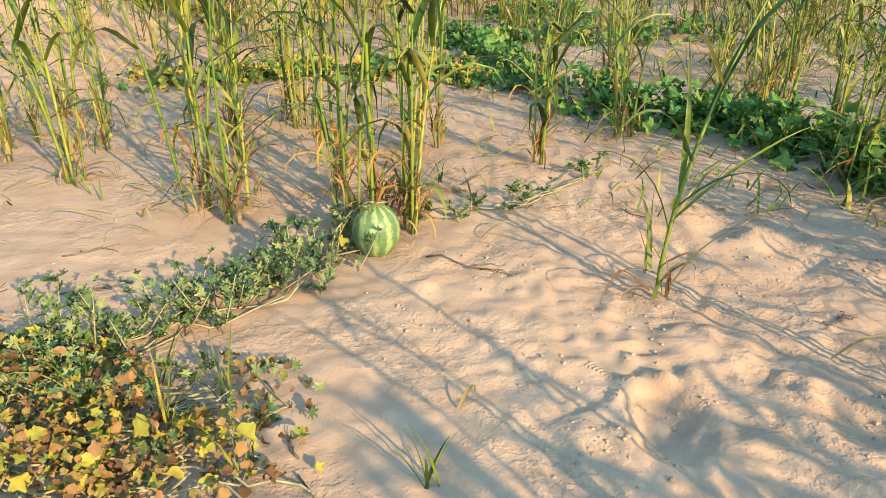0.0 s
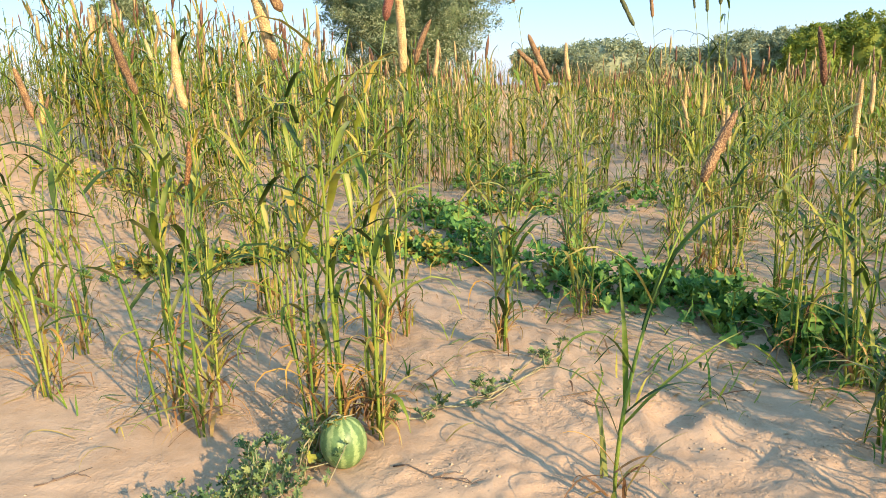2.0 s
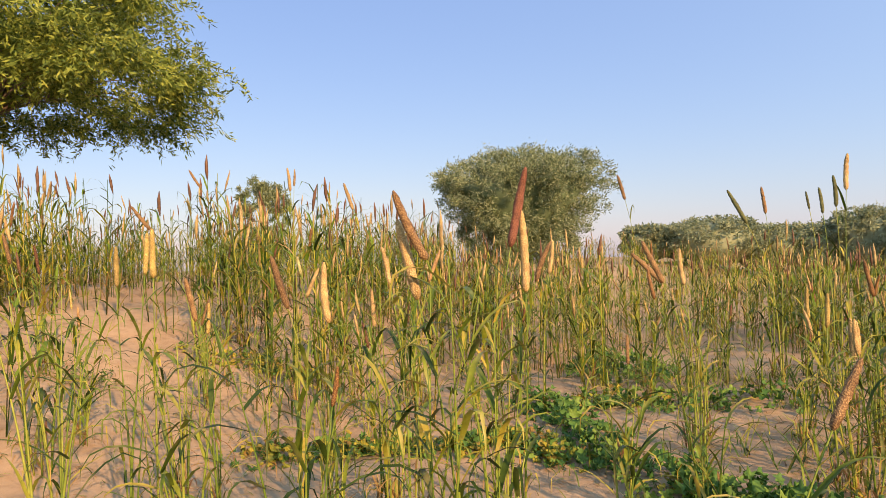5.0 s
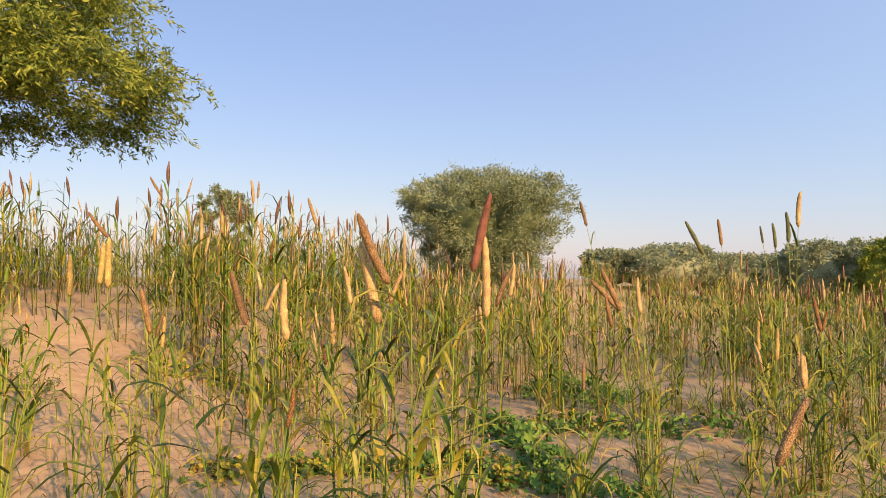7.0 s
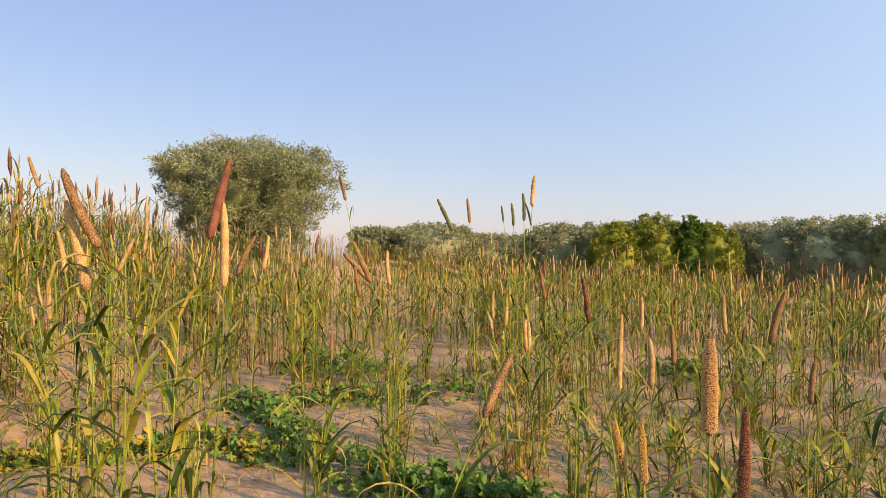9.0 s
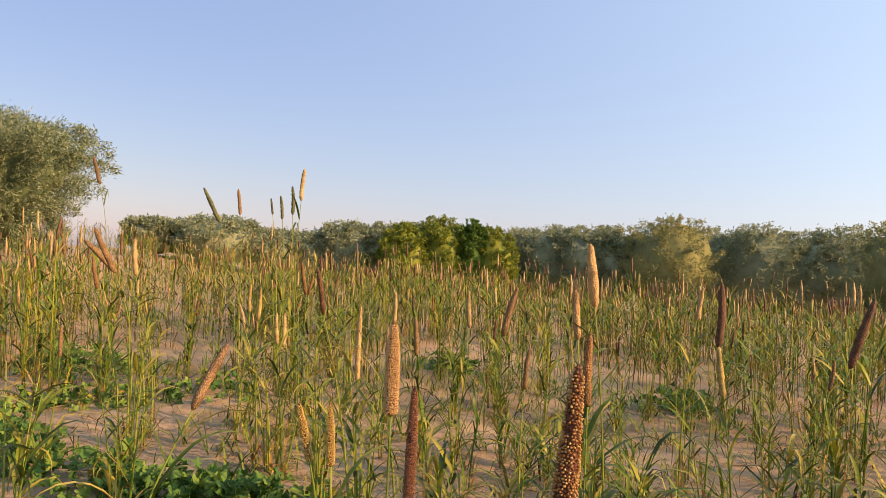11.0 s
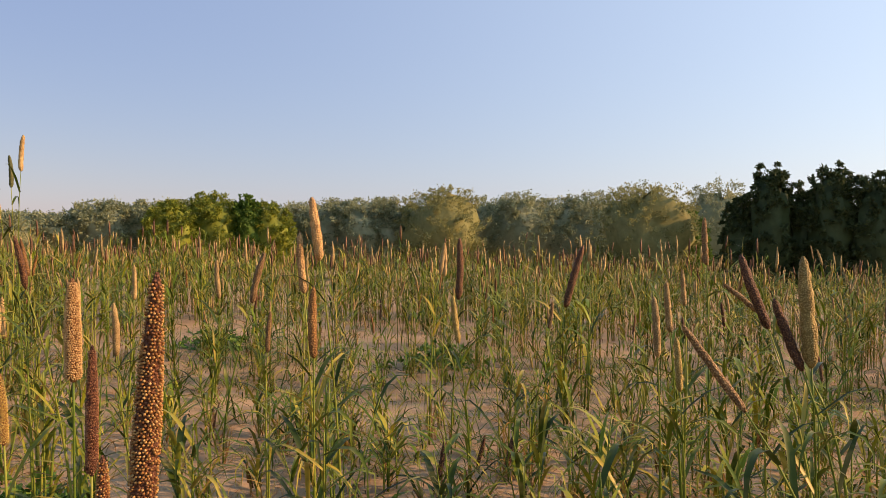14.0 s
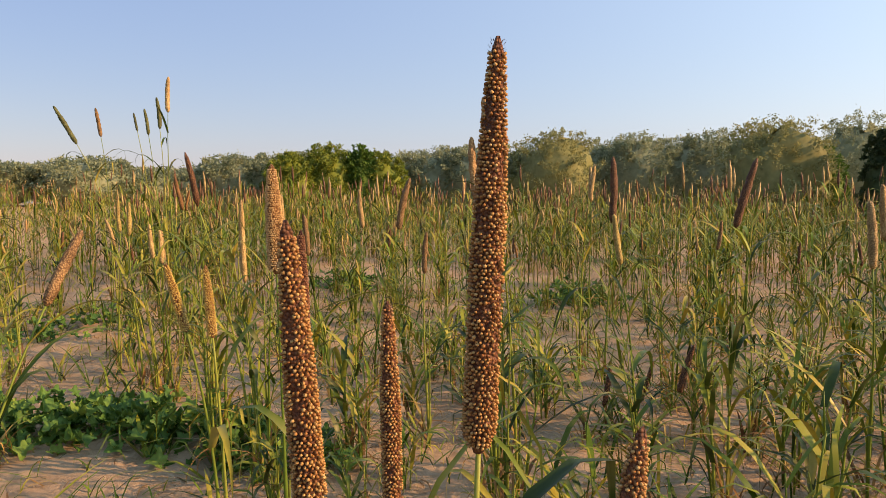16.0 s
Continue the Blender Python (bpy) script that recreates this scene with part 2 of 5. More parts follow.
TREE_LEAF = leafy("tree_leaf", [(0.06, 0.10, 0.022), (0.11, 0.165, 0.032), (0.20, 0.26, 0.048), (0.33, 0.37, 0.075)], 0.6, 0.24, True, 6)
BUSH_LEAF = leafy("bush_leaf", [(0.08, 0.125, 0.06), (0.15, 0.205, 0.105), (0.24, 0.295, 0.165), (0.38, 0.43, 0.27)], 0.65, 0.25, True, 6)
# grey-green made paler: the haze of distance is put into this colour
SCRUB_LEAF = leafy("scrub_leaf", [(0.17, 0.215, 0.13), (0.225, 0.275, 0.165), (0.285, 0.335, 0.205), (0.35, 0.395, 0.25)], 0.65, 0.42, True, 3)
OLIVE_LEAF = leafy("olive_leaf", [(0.225, 0.24, 0.10), (0.265, 0.28, 0.12), (0.31, 0.32, 0.14)], 0.65, 0.45, True, 3)
DARK_LEAF = leafy("dark_leaf", [(0.032, 0.058, 0.026), (0.05, 0.085, 0.034), (0.08, 0.12, 0.046)], 0.6, 0.15, True, 3)
FRESH_LEAF = leafy("fresh_leaf", [(0.05, 0.12, 0.025), (0.08, 0.17, 0.03), (0.12, 0.22, 0.04)], 0.6, 0.3, True, 3)
LIME_LEAF = leafy("lime_leaf", [(0.10, 0.15, 0.025), (0.17, 0.225, 0.034), (0.26, 0.30, 0.05)], 0.6, 0.3, True, 3)

# ---- terrain ----


def value_noise(x, y, seed=0):
    xi, yi = np.floor(x).astype(np.int64), np.floor(y).astype(np.int64)
    fx, fy = x - xi, y - yi
    fx, fy = fx * fx * (3 - 2 * fx), fy * fy * (3 - 2 * fy)

    def h(a, b):
        q = (a * 374761393 + b * 668265263 + seed * 974634777) & 0x7FFFFFFF
        q = ((q ^ (q >> 13)) * 1274126177) & 0x7FFFFFFF
        return ((q ^ (q >> 16)) & 0xFFFF) / 65535.0 - 0.5

    top = h(xi, yi) * (1 - fx) + h(xi + 1, yi) * fx
    low = h(xi, yi + 1) * (1 - fx) + h(xi + 1, yi + 1) * fx
    return top * (1 - fy) + low * fy


# footprints and scuffs trodden into the sand: place, radius, depth
DENTS = [(0.37, 1.53, 0.08, 0.052), (0.21, 1.43, 0.07, -0.022), (0.52, 1.78, 0.10, -0.014), (0.36, 1.57, 0.06, 0.024), (0.20, 1.40, 0.06, 0.016), (-0.09, 1.76, 0.05, 0.012), (0.81, 2.58, 0.09, 0.035),
         (0.76, 1.56, 0.07, 0.022), (0.31, 1.68, 0.05, 0.012), (0.98, 2.35, 0.10, 0.028), (1.15, 2.62, 0.11, 0.035), (0.62, 2.42, 0.07, 0.02),
         (1.35, 2.25, 0.09, 0.026), (0.95, 1.95, 0.08, 0.02), (-0.2, 1.63, 0.05, 0.010), (0.55, 1.35, 0.07, 0.022)]


def smooth(v):
    v = np.clip(v, 0, 1)
    return v * v * (3 - 2 * v)


def land(x, y):
    """Height of the sandy field: a low dune rises on one side, the field falls away on the other."""
    x, y = np.asarray(x, float), np.asarray(y, float)
    z = 0.95 * smooth((-0.8 * x + 0.35 * y - 3.2) / 6.0)
    d = 0.97 * x - 0.1 * y - 5.0
    z = z - 0.06 * np.clip(np.log1p(np.exp(np.clip(d, -30, 30))) + np.maximum(d - 30, 0), 0, 60)
    r = np.hypot(x, y - 1.5)
    away = smooth((r - 1.5) / 3.0)
    z = z + 0.20 * away * value_noise(x * 0.45, y * 0.45, 3) + 0.07 * (0.3 + 0.7 * away) * value_noise(x * 1.7, y * 1.7, 5)
    rough = smooth(value_noise(x * 0.8, y * 0.8, 9) + 0.55 + 0.25 * np.clip(x, -1, 1))
    z = z + rough * (0.014 * value_noise(x * 5.5, y * 5.5, 6) + 0.014 * value_noise(x * 13, y * 13, 7)) + 0.011 * value_noise(x * 30, y * 30, 8)
    crumbly = smooth(value_noise(x * 1.9, y * 1.9, 14) * 2.2 + 0.35 + 0.5 * np.clip(x, -1, 1))
    z = z + crumbly * (0.017 * np.maximum(value_noise(x * 33, y * 33, 13), 0) - 0.018 * np.maximum(value_noise(x * 24, y * 24, 15) - 0.12, 0))
    for cx, cy, rad, dep in DENTS:
        q = np.hypot(x - cx, (y - cy) * 0.75) / rad
        z = z - 0.6 * dep * np.exp(-q ** 4) + 0.28 * dep * np.exp(-((q - 1.35) / 0.3) ** 2) * (0.6 + value_noise(x * 25, y * 25, 11))
    return z


def gz(x, y):
    return float(land(np.array([x]), np.array([y]))[0])


def mesh_object(name, verts, faces, mats, parent=None, index=None, soft=True, label=""):
    me = bpy.data.meshes.new(name)
    me.from_pydata(verts, [], faces)
    for m in (mats if isinstance(mats, (list, tuple)) else [mats]):
        me.materials.append(m)
    if index is not None:
        me.polygons.foreach_set("material_index", index)
    if soft:
        me.polygons.foreach_set("use_smooth", [True] * len(me.polygons))
    me.update()
    ob = new(name, me)
    if parent is not None:
        ob.parent = parent
    if label:
        ob["label"] = label
    return ob


def build_ground():
    n, a, b = 440, 0.34, 7.75
    s = np.linspace(-1, 1, n)
    X, Y = np.meshgrid(0.35 + a * np.sinh(b * s), 1.75 + a * np.sinh(b * s))
    Z = land(X.ravel(), Y.ravel())
    V = np.stack([X.ravel(), Y.ravel(), Z], 1)
    i = np.arange(n * n).reshape(n, n)
    F = np.stack([i[:-1, :-1].ravel(), i[:-1, 1:].ravel(), i[1:, 1:].ravel(), i[1:, :-1].ravel()], 1)
    ob = mesh_object("ground", V.tolist(), F.tolist(), SAND)
    tagged(ob, "pale pinkish sandy soil, rippled, clodded and trodden with footprints", "sand", kind="structure")


build_ground()

# ---- plant pieces: every maker returns vertices and faces ----


def tube(pts, radii, sides=6):
    pts = [Vector(p) for p in pts]
    v, f = [], []
    for i, p in enumerate(pts):
        d = (pts[min(i + 1, len(pts) - 1)] - pts[max(i - 1, 0)]).normalized()
        u = d.cross(Vector((0.31, 0.95, 0.05))).normalized()
        w = d.cross(u)
        for k in range(sides):
            t = 2 * math.pi * k / sides
            v.append(p + (u * math.cos(t) + w * math.sin(t)) * radii[i])
        if i:
            o = (i - 1) * sides
            for k in range(sides):
                f.append((o + k, o + (k + 1) % sides, o + sides + (k + 1) % sides, o + sides + k))
    f.append(tuple(range(sides - 1, -1, -1)))
    o = (len(pts) - 1) * sides
    f.append(tuple(range(o, o + sides)))
    return v, f


def curve_points(p0, p1, p2, p3, n):
    out = []
    for i in range(n + 1):
        t = i / n
        s = 1 - t
        out.append(p0 * s ** 3 + p1 * 3 * s * s * t + p2 * 3 * s * t * t + p3 * t ** 3)
    return out


def blade(rng, base, az, length, width, rise=1.1, droop=2.2, segs=7, fold=0.35, flat=False):
    """A long grass leaf: leaves the stalk steeply, bows over and hangs."""
    v, f = [], []
    p = Vector(base)
    pitch = rise
    az0 = az
    step = length / segs
    kink = rng.random() < 0.35
    for i in range(segs + 1):
        t = i / segs
        w = width * (0.55 + 0.9 * t if t < 0.3 else 0.82 * (1.02 - t) / 0.72 + 0.02) * 0.5
        d = Vector((math.cos(az) * math.cos(pitch), math.sin(az) * math.cos(pitch), math.sin(pitch)))
        side = Vector((-math.sin(az), math.cos(az), 0))
        up = side.cross(d) * -1
        tw = 0.9 * (t * t) * math.sin(az0 * 3.0)
        side2 = side * math.cos(tw) + up * math.sin(tw)
        if flat:
            v += [p - side2 * w, p + side2 * w]
            if i:
                f.append((2 * i - 2, 2 * i - 1, 2 * i + 1, 2 * i))
        else:
            v += [p - side2 * w + up * w * fold, p.copy(), p + side2 * w + up * w * fold]
        if i and not flat:
            o = (i - 1) * 3
            f += [(o, o + 1, o + 4, o + 3), (o + 1, o + 2, o + 5, o + 4)]
        p = p + d * step
        pitch -= droop / segs * (0.15 + 1.9 * t) * (2.2 if kink and 0.4 < t < 0.6 else 1.0)
        pitch = max(pitch, -1.5)
        az += rng.uniform(-0.12, 0.12)
    return v, f


def spindle(rng, a, b, radius, rings=16, sides=10, lump=0.12, bristles=0, slim=False):
    """A seed head between its foot a and its tip b: long, blunt, slightly bowed and lumpy."""
    a, b = Vector(a), Vector(b)
    ax = (b - a)
    u = ax.normalized().cross(Vector((0.4, 0.7, 0.1))).normalized()
    w = ax.normalized().cross(u)
    bow = (u * rng.uniform(-0.03, 0.03) + w * rng.uniform(-0.03, 0.03)) * (0.0 if slim else ax.length)
    v, f = [], []
    for i in range(rings + 1):
        t = i / rings
        r = radius * min(1.0, 0.35 + t * 9) * ((1.0 if t < 0.5 else 1 - 0.5 * ((t - 0.5) / 0.5) ** 2.2) * rng.uniform(0.93, 1.07) if not slim else (1.0 if t < 0.45 else 1 - 0.66 * ((t - 0.45) / 0.55) ** 1.7))
        if i == rings:
            r *= 0.4
        c = a + ax * t + bow * math.sin(math.pi * t)
        for k in range(sides):
            th = 2 * math.pi * k / sides + i * 0.3
            q = r * (1 + rng.uniform(-lump, lump))
            v.append(c + (u * math.cos(th) + w * math.sin(th)) * q)
        if i:
            o = (i - 1) * sides
            for k in range(sides):
                f.append((o + k, o + (k + 1) % sides, o + sides + (k + 1) % sides, o + sides + k))
    f.append(tuple(range(sides - 1, -1, -1)))
    f.append(tuple(range(rings * sides, rings * sides + sides)))
    for _ in range(bristles):
        t, th = rng.uniform(0.03, 0.99), rng.uniform(0, 6.28)
        r = radius * (1.0 if t < 0.5 else 1 - 0.5 * ((t - 0.5) / 0.5) ** 2.2)
        n = u * math.cos(th) + w * math.sin(th)
        c = a + ax * t + bow * math.sin(math.pi * t) + n * r * 0.9
        side = ax.normalized().cross(n) * 0.0011
        o = len(v)
        v += [c - side, c + side, c + n * rng.uniform(0.002, 0.006) + ax.normalized() * rng.uniform(0.0, 0.005)]
        f.append((o, o + 1, o + 2))
    return v, f


def root(name, x, y, z):
    e = new(name)
    e.empty_display_size = 0.05
    e.matrix_world = pose(x, y, z)
    return e


def stalk_parts(rng, plant, pts, thick, leaves, dry_low=True, leaf_len=(0.22, 0.42), sides=6, wide=1.0, bag=None):
    """One stalk with swollen joints, and its narrow arching blades in two ranks, as parts of a plant."""
    n = len(pts) - 1
    rad = [thick * (0.8 + 0.35 * math.sin(math.pi * min(i / n * 1.6, 1)) - 0.4 * i / n) * (1.12 if i % 2 else 1.0) for i in range(n + 1)]
    v, f = tube(pts, rad, sides)
    mesh_object("stalk", v, f, STALK, plant)
    rank = rng.uniform(0, 6.28)
    for k in range(leaves):
        t = 0.05 + (k + 0.5 + rng.uniform(-0.3, 0.3)) / leaves * 0.9
        i = min(int(t * n), n - 1)
        p = pts[i].lerp(pts[i + 1], t * n - i)
        az = rank + math.pi * k + rng.gauss(0, 0.4)
        dead = dry_low and (t < 0.2 or (t < 0.55 and rng.random() < 0.4))
        ln = rng.uniform(*leaf_len) * (0.6 if dead else 0.7 + 0.45 * math.sin(math.pi * t))
        if dead:
            shape = (rng.uniform(0.007, 0.014), rng.uniform(-0.3, 0.8), rng.uniform(2.2, 4.0))
        else:
            shape = (rng.uniform(0.014, 0.029) * wide, rng.uniform(0.4, 1.2), rng.uniform(1.8, 4.8))
        v, f = blade(rng, p, az, ln, *shape, 6 if bag is None else 5, flat=bag is not None)
        if bag is None:
            mesh_object("leaf", v, f, DRY if dead else BLADE, plant)
        else:
            o = len(bag[0])
            bag[0].extend(v)
            bag[1].extend(tuple(o + w for w in g) for g in f)
            bag[2].extend([1 if dead else 0] * len(f))


def foot_tuft(rng, plant, count):
    """Curled dead blades round the foot of a plant, too tangled to tell apart."""
    V, F = [], []
    for _ in range(count):
        v, f = blade(rng, (rng.uniform(-0.03, 0.03), rng.uniform(-0.03, 0.03), rng.uniform(0.01, 0.14)), rng.uniform(0, 6.28), rng.uniform(0.10, 0.28), rng.uniform(0.008, 0.022), *((rng.uniform(1.0, 1.5), rng.uniform(0.3, 2.6)) if rng.random() < 0.55 else (rng.uniform(0.2, 1.0), rng.uniform(1.5, 3.4))), 6, flat=True)
        o = len(V)
        V += [Vector((q.x, q.y, max(q.z, 0.008))) for q in v]
        F += [tuple(o + w for w in g) for g in f]
    tagged(mesh_object("dry_tuft", V, F, SHEET_DRY, plant, label="curled dead brown blades"), kind="stuff")


WORDS = {"tan": "ripe tan", "pink": "ripe pinkish tan", "brown": "brown", "russet": "reddish brown", "rust": "rusty brown", "dark": "dark brown",
         "yellow": "yellowish", "pale": "pale greenish", "green": "thin green"}
PLACED = []


def headed_plant(tip, foot, kind, radius=0.0, base=None, leaves=7, suckers=1, blades=()):
    """A millet plant that carries one seed head, from foot to tip."""
    rng = random.Random(int((tip[0] * 131 + tip[1] * 57 + tip[2] * 17) * 100))
    tip, foot = Vector(tip), Vector(foot)
    ax = (tip - foot).normalized()
    if base is None:
        lean = Vector((ax.x, ax.y, 0)) * 0.45
        bx, by = foot.x - lean.x + rng.uniform(-0.06, 0.06), foot.y - lean.y + rng.uniform(-0.03, 0.08)
    else:
        bx, by = base
    bz = gz(bx, by)
    PLACED.append((bx, by))
    plant = root("millet_plant", bx, by, bz - 0.012)
    o = Vector((bx, by, bz - 0.012))
    h = max(foot.z - bz, 0.1)
    pts = curve_points(Vector((0, 0, 0)), Vector((0, 0, h * 0.4)), foot - o - ax * h * 0.35, foot - o + ax * 0.01, 9)
    stalk_parts(rng, plant, pts, 0.0055, leaves)
    ln = (tip - foot).length
    v, f = spindle(rng, foot - o, tip - o, radius or min(max(ln * 0.063, 0.009), 0.0195), 18, 11, 0.14, 220)
    mesh_object("seed_head", v, f, HEADS[kind], plant, label=WORDS[kind] + " seed head")
    for at_h, az, ln, wd, rise, droop, mat in blades:
        q = min(int(at_h / h * 9), 8)
        v, f = blade(rng, pts[q].lerp(pts[q + 1], at_h / h * 9 - q), radians(az), ln, wd, rise, droop, 9)
        mesh_object("leaf", v, f, mat, plant)
    for _ in range(suckers):
        a, hh, sp = rng.uniform(0, 6.28), h * rng.uniform(0.45, 0.8), rng.uniform(0.05, 0.16)
        e = Vector((math.cos(a) * sp, math.sin(a) * sp, hh))
        pts = curve_points(Vector((math.cos(a) * 0.015, math.sin(a) * 0.015, 0)), Vector((e.x * 0.4, e.y * 0.4, hh * 0.3)), Vector((e.x * 0.8, e.y * 0.8, hh * 0.7)), e, 6)
        stalk_parts(rng, plant, pts, 0.0045, 5)
    foot_tuft(rng, plant, 14)
    tagged(plant, "leafy millet plant with a %s seed head in sand" % WORDS[kind], "millet", "millet plants")
    return plant


def clump(seed, x, y, height, stalks, heads=0, spread=0.17, leaves=6, wide=1.0, dry=True, joined=False):
    """A tuft of several millet stalks from one foot, some carrying heads; far ones keep their tangled leaves in one part."""
    rng = random.Random(seed)
    z = gz(x, y)
    plant = root("millet_plant", x, y, z - 0.012)
    bag = ([], [], []) if joined else None
    for k in range(stalks):
        a, h = rng.uniform(0, 6.28), height * rng.uniform(0.6, 1.0)
        if k == 0:
            h = height
        sp = spread * rng.uniform(0.3, 1.4) * h
        b = Vector((math.cos(a) * 0.03, math.sin(a) * 0.03, 0)) * rng.uniform(0.5, 1.6)
        e = Vector((math.cos(a) * sp, math.sin(a) * sp, h))
        pts = curve_points(b, b + Vector((e.x * 0.1, e.y * 0.1, h * 0.35)), Vector((e.x * 0.55, e.y * 0.55, h * 0.7)), e, 6 if joined else 8)
        stalk_parts(rng, plant, pts, rng.uniform(0.004, 0.0058), leaves, dry, sides=4 if joined else 6, wide=wide, bag=bag)
        if k < heads:
            ln = rng.uniform(0.13, 0.25)
            d = (pts[-1] - pts[-2]).normalized() + Vector((rng.uniform(-0.25, 0.25), rng.uniform(-0.25, 0.25), 0))
            v, f = spindle(rng, e, e + d.normalized() * ln, ln * rng.uniform(0.048, 0.068), 9, 7)
            kind = rng.choice(["tan", "tan", "tan", "pink", "brown", "yellow", "rust", "dark"])
            mesh_object("seed_head", v, f, HEADS[kind], plant, label=WORDS[kind] + " seed head")
    if joined:
        tagged(mesh_object("foliage", bag[0], bag[1], [FIELD_LEAF, SHEET_DRY], plant, bag[2], label="narrow arching green blades"), kind="stuff")
    foot_tuft(rng, plant, 14 if joined else 22)
    words = "tuft of green millet stalks with %s, rooted in sand" % ("ripening seed heads" if heads else "long drooping leaves")
    return tagged(plant, words, "millet", "millet plants")


# ---- millet close to the path, each where it stands ----
headed_plant((-0.50, 2.41, 1.59), (-0.40, 2.43, 1.36), 'brown')
headed_plant((-0.50, 2.46, 1.50), (-0.44, 2.47, 1.23), 'tan')
headed_plant((-0.08, 3.36, 1.77), (-0.16, 3.36, 1.41), 'russet')
headed_plant((-0.11, 3.41, 1.58), (-0.10, 3.41, 1.20), 'tan')
headed_plant((-1.05, 3.40, 1.37), (-1.04, 3.41, 1.08), 'tan')
headed_plant((-0.75, 2.56, 1.00), (-0.77, 2.55, 0.86), 'rust')
headed_plant((-1.32, 3.42, 1.41), (-1.25, 3.44, 1.15), 'brown')
headed_plant((-1.34, 3.84, 1.41), (-1.32, 3.84, 1.31), 'pale')
headed_plant((-2.30, 6.36, 2.27), (-2.28, 6.37, 2.05), 'tan')
headed_plant((-2.27, 6.48, 2.27), (-2.28, 6.48, 2.11), 'tan')
headed_plant((-3.50, 6.82, 2.37), (-3.40, 6.86, 2.19), 'brown')
headed_plant((-3.18, 5.27, 1.87), (-3.06, 5.34, 1.68), 'brown')
headed_plant((-1.65, 5.94, 2.05), (-1.58, 5.96, 1.82), 'tan')
headed_plant((2.17, 7.43, 1.99), (2.20, 7.42, 1.72), 'brown')
headed_plant((1.72, 6.94, 1.93), (1.87, 6.89, 1.61), 'green')
headed_plant((2.34, 5.89, 2.08), (2.32, 5.89, 1.80), 'tan')
headed_plant((2.28, 6.02, 1.93), (2.29, 6.01, 1.68), 'green')
headed_plant((2.20, 6.37, 1.84), (2.22, 6.36, 1.69), 'green')
headed_plant((2.22, 6.15, 1.85), (2.24, 6.14, 1.64), 'green')
headed_plant((0.82, 7.71, 2.21), (0.89, 7.70, 1.94), 'brown')
headed_plant((-2.20, 3.53, 1.49), (-2.20, 3.53, 1.28), 'yellow')
headed_plant((-2.05, 3.62, 1.58), (-2.05, 3.62, 1.32), 'yellow')
headed_plant((-1.63, 3.39, 1.19), (-1.64, 3.39, 1.04), 'yellow')
headed_plant((-2.10, 4.05, 1.31), (-2.05, 4.07, 1.05), 'brown')
headed_plant((-0.98, 4.05, 1.21), (-0.97, 4.05, 1.00), 'tan')
headed_plant((-0.74, 3.28, 1.43), (-0.71, 3.29, 1.26), 'tan')
headed_plant((0.67, 5.11, 1.45), (0.80, 5.09, 1.16), 'brown')
headed_plant((0.91, 5.07, 1.39), (0.93, 5.06, 1.14), 'tan')
headed_plant((1.53, 4.27, 1.11), (1.52, 4.27, 0.92), 'yellow')
headed_plant((1.73, 4.41, 0.94), (1.73, 4.40, 0.74), 'tan')
headed_plant((0.49, 4.63, 0.86), (0.49, 4.63, 0.68), 'brown')
headed_plant((0.09, 6.22, 1.51), (0.05, 6.22, 1.22), 'tan')
headed_plant((0.63, 5.38, 1.37), (0.84, 5.35, 1.15), 'brown')
headed_plant((-1.89, 3.30, 1.54), (-1.90, 3.29, 1.34), 'yellow')
headed_plant((1.60, 2.95, 1.11), (1.62, 3.00, 0.76), 'tan', 0.013)
headed_plant((3.54, 1.91, 0.95), (3.52, 1.92, 0.81), 'brown')
headed_plant((2.26, 2.56, 0.95), (2.25, 2.57, 0.77), 'brown')
headed_plant((1.87, 1.83, 1.29), (1.88, 1.82, 1.09), 'pink')
headed_plant((1.84, 1.72, 1.12), (1.84, 1.72, 0.89), 'rust')
headed_plant((1.88, 4.85, 0.92), (1.89, 4.84, 0.66), 'tan')
headed_plant((2.75, 3.83, 1.15), (2.76, 3.82, 0.91), 'tan')
headed_plant((2.13, 3.40, 1.02), (2.14, 3.39, 0.81), 'brown')
headed_plant((2.85, 1.04, 1.06), (2.86, 1.03, 0.84), 'tan')
headed_plant((2.96, 1.04, 1.11), (2.97, 1.03, 0.92), 'tan')
headed_plant((3.08, 1.03, 1.15), (3.08, 1.02, 1.01), 'tan')
headed_plant((2.79, 0.93, 0.93), (2.80, 0.92, 0.74), 'yellow')
headed_plant((2.02, 0.59, 1.07), (2.06, 0.46, 0.88), 'brown', 0.0095)
headed_plant((3.67, 1.17, 1.37), (3.67, 1.16, 1.15), 'brown')
headed_plant((3.48, 2.49, 1.28), (3.48, 2.50, 0.93), 'dark')
headed_plant((3.58, 2.69, 1.25), (3.56, 2.71, 1.06), 'tan')
headed_plant((3.00, 2.13, 1.00), (3.02, 2.11, 0.77), 'yellow')
headed_plant((3.70, 1.82, 1.24), (3.65, 1.90, 0.91), 'dark')
headed_plant((2.37, 4.12, 1.12), (2.37, 4.12, 0.91), 'tan')
headed_plant((1.75, 2.97, 1.00), (1.76, 2.97, 0.77), 'tan')
headed_plant((1.55, 4.00, 0.99), (1.56, 4.00, 0.81), 'tan')
headed_plant((1.62, 4.81, 1.12), (1.62, 4.81, 0.92), 'yellow')
headed_plant((2.71, 0.69, 1.22), (2.73, 0.61, 0.99), 'dark')
headed_plant((2.54, 0.54, 1.10), (2.56, 0.47, 0.90), 'dark')
headed_plant((2.56, 0.47, 1.22), (2.57, 0.45, 0.91), 'yellow')
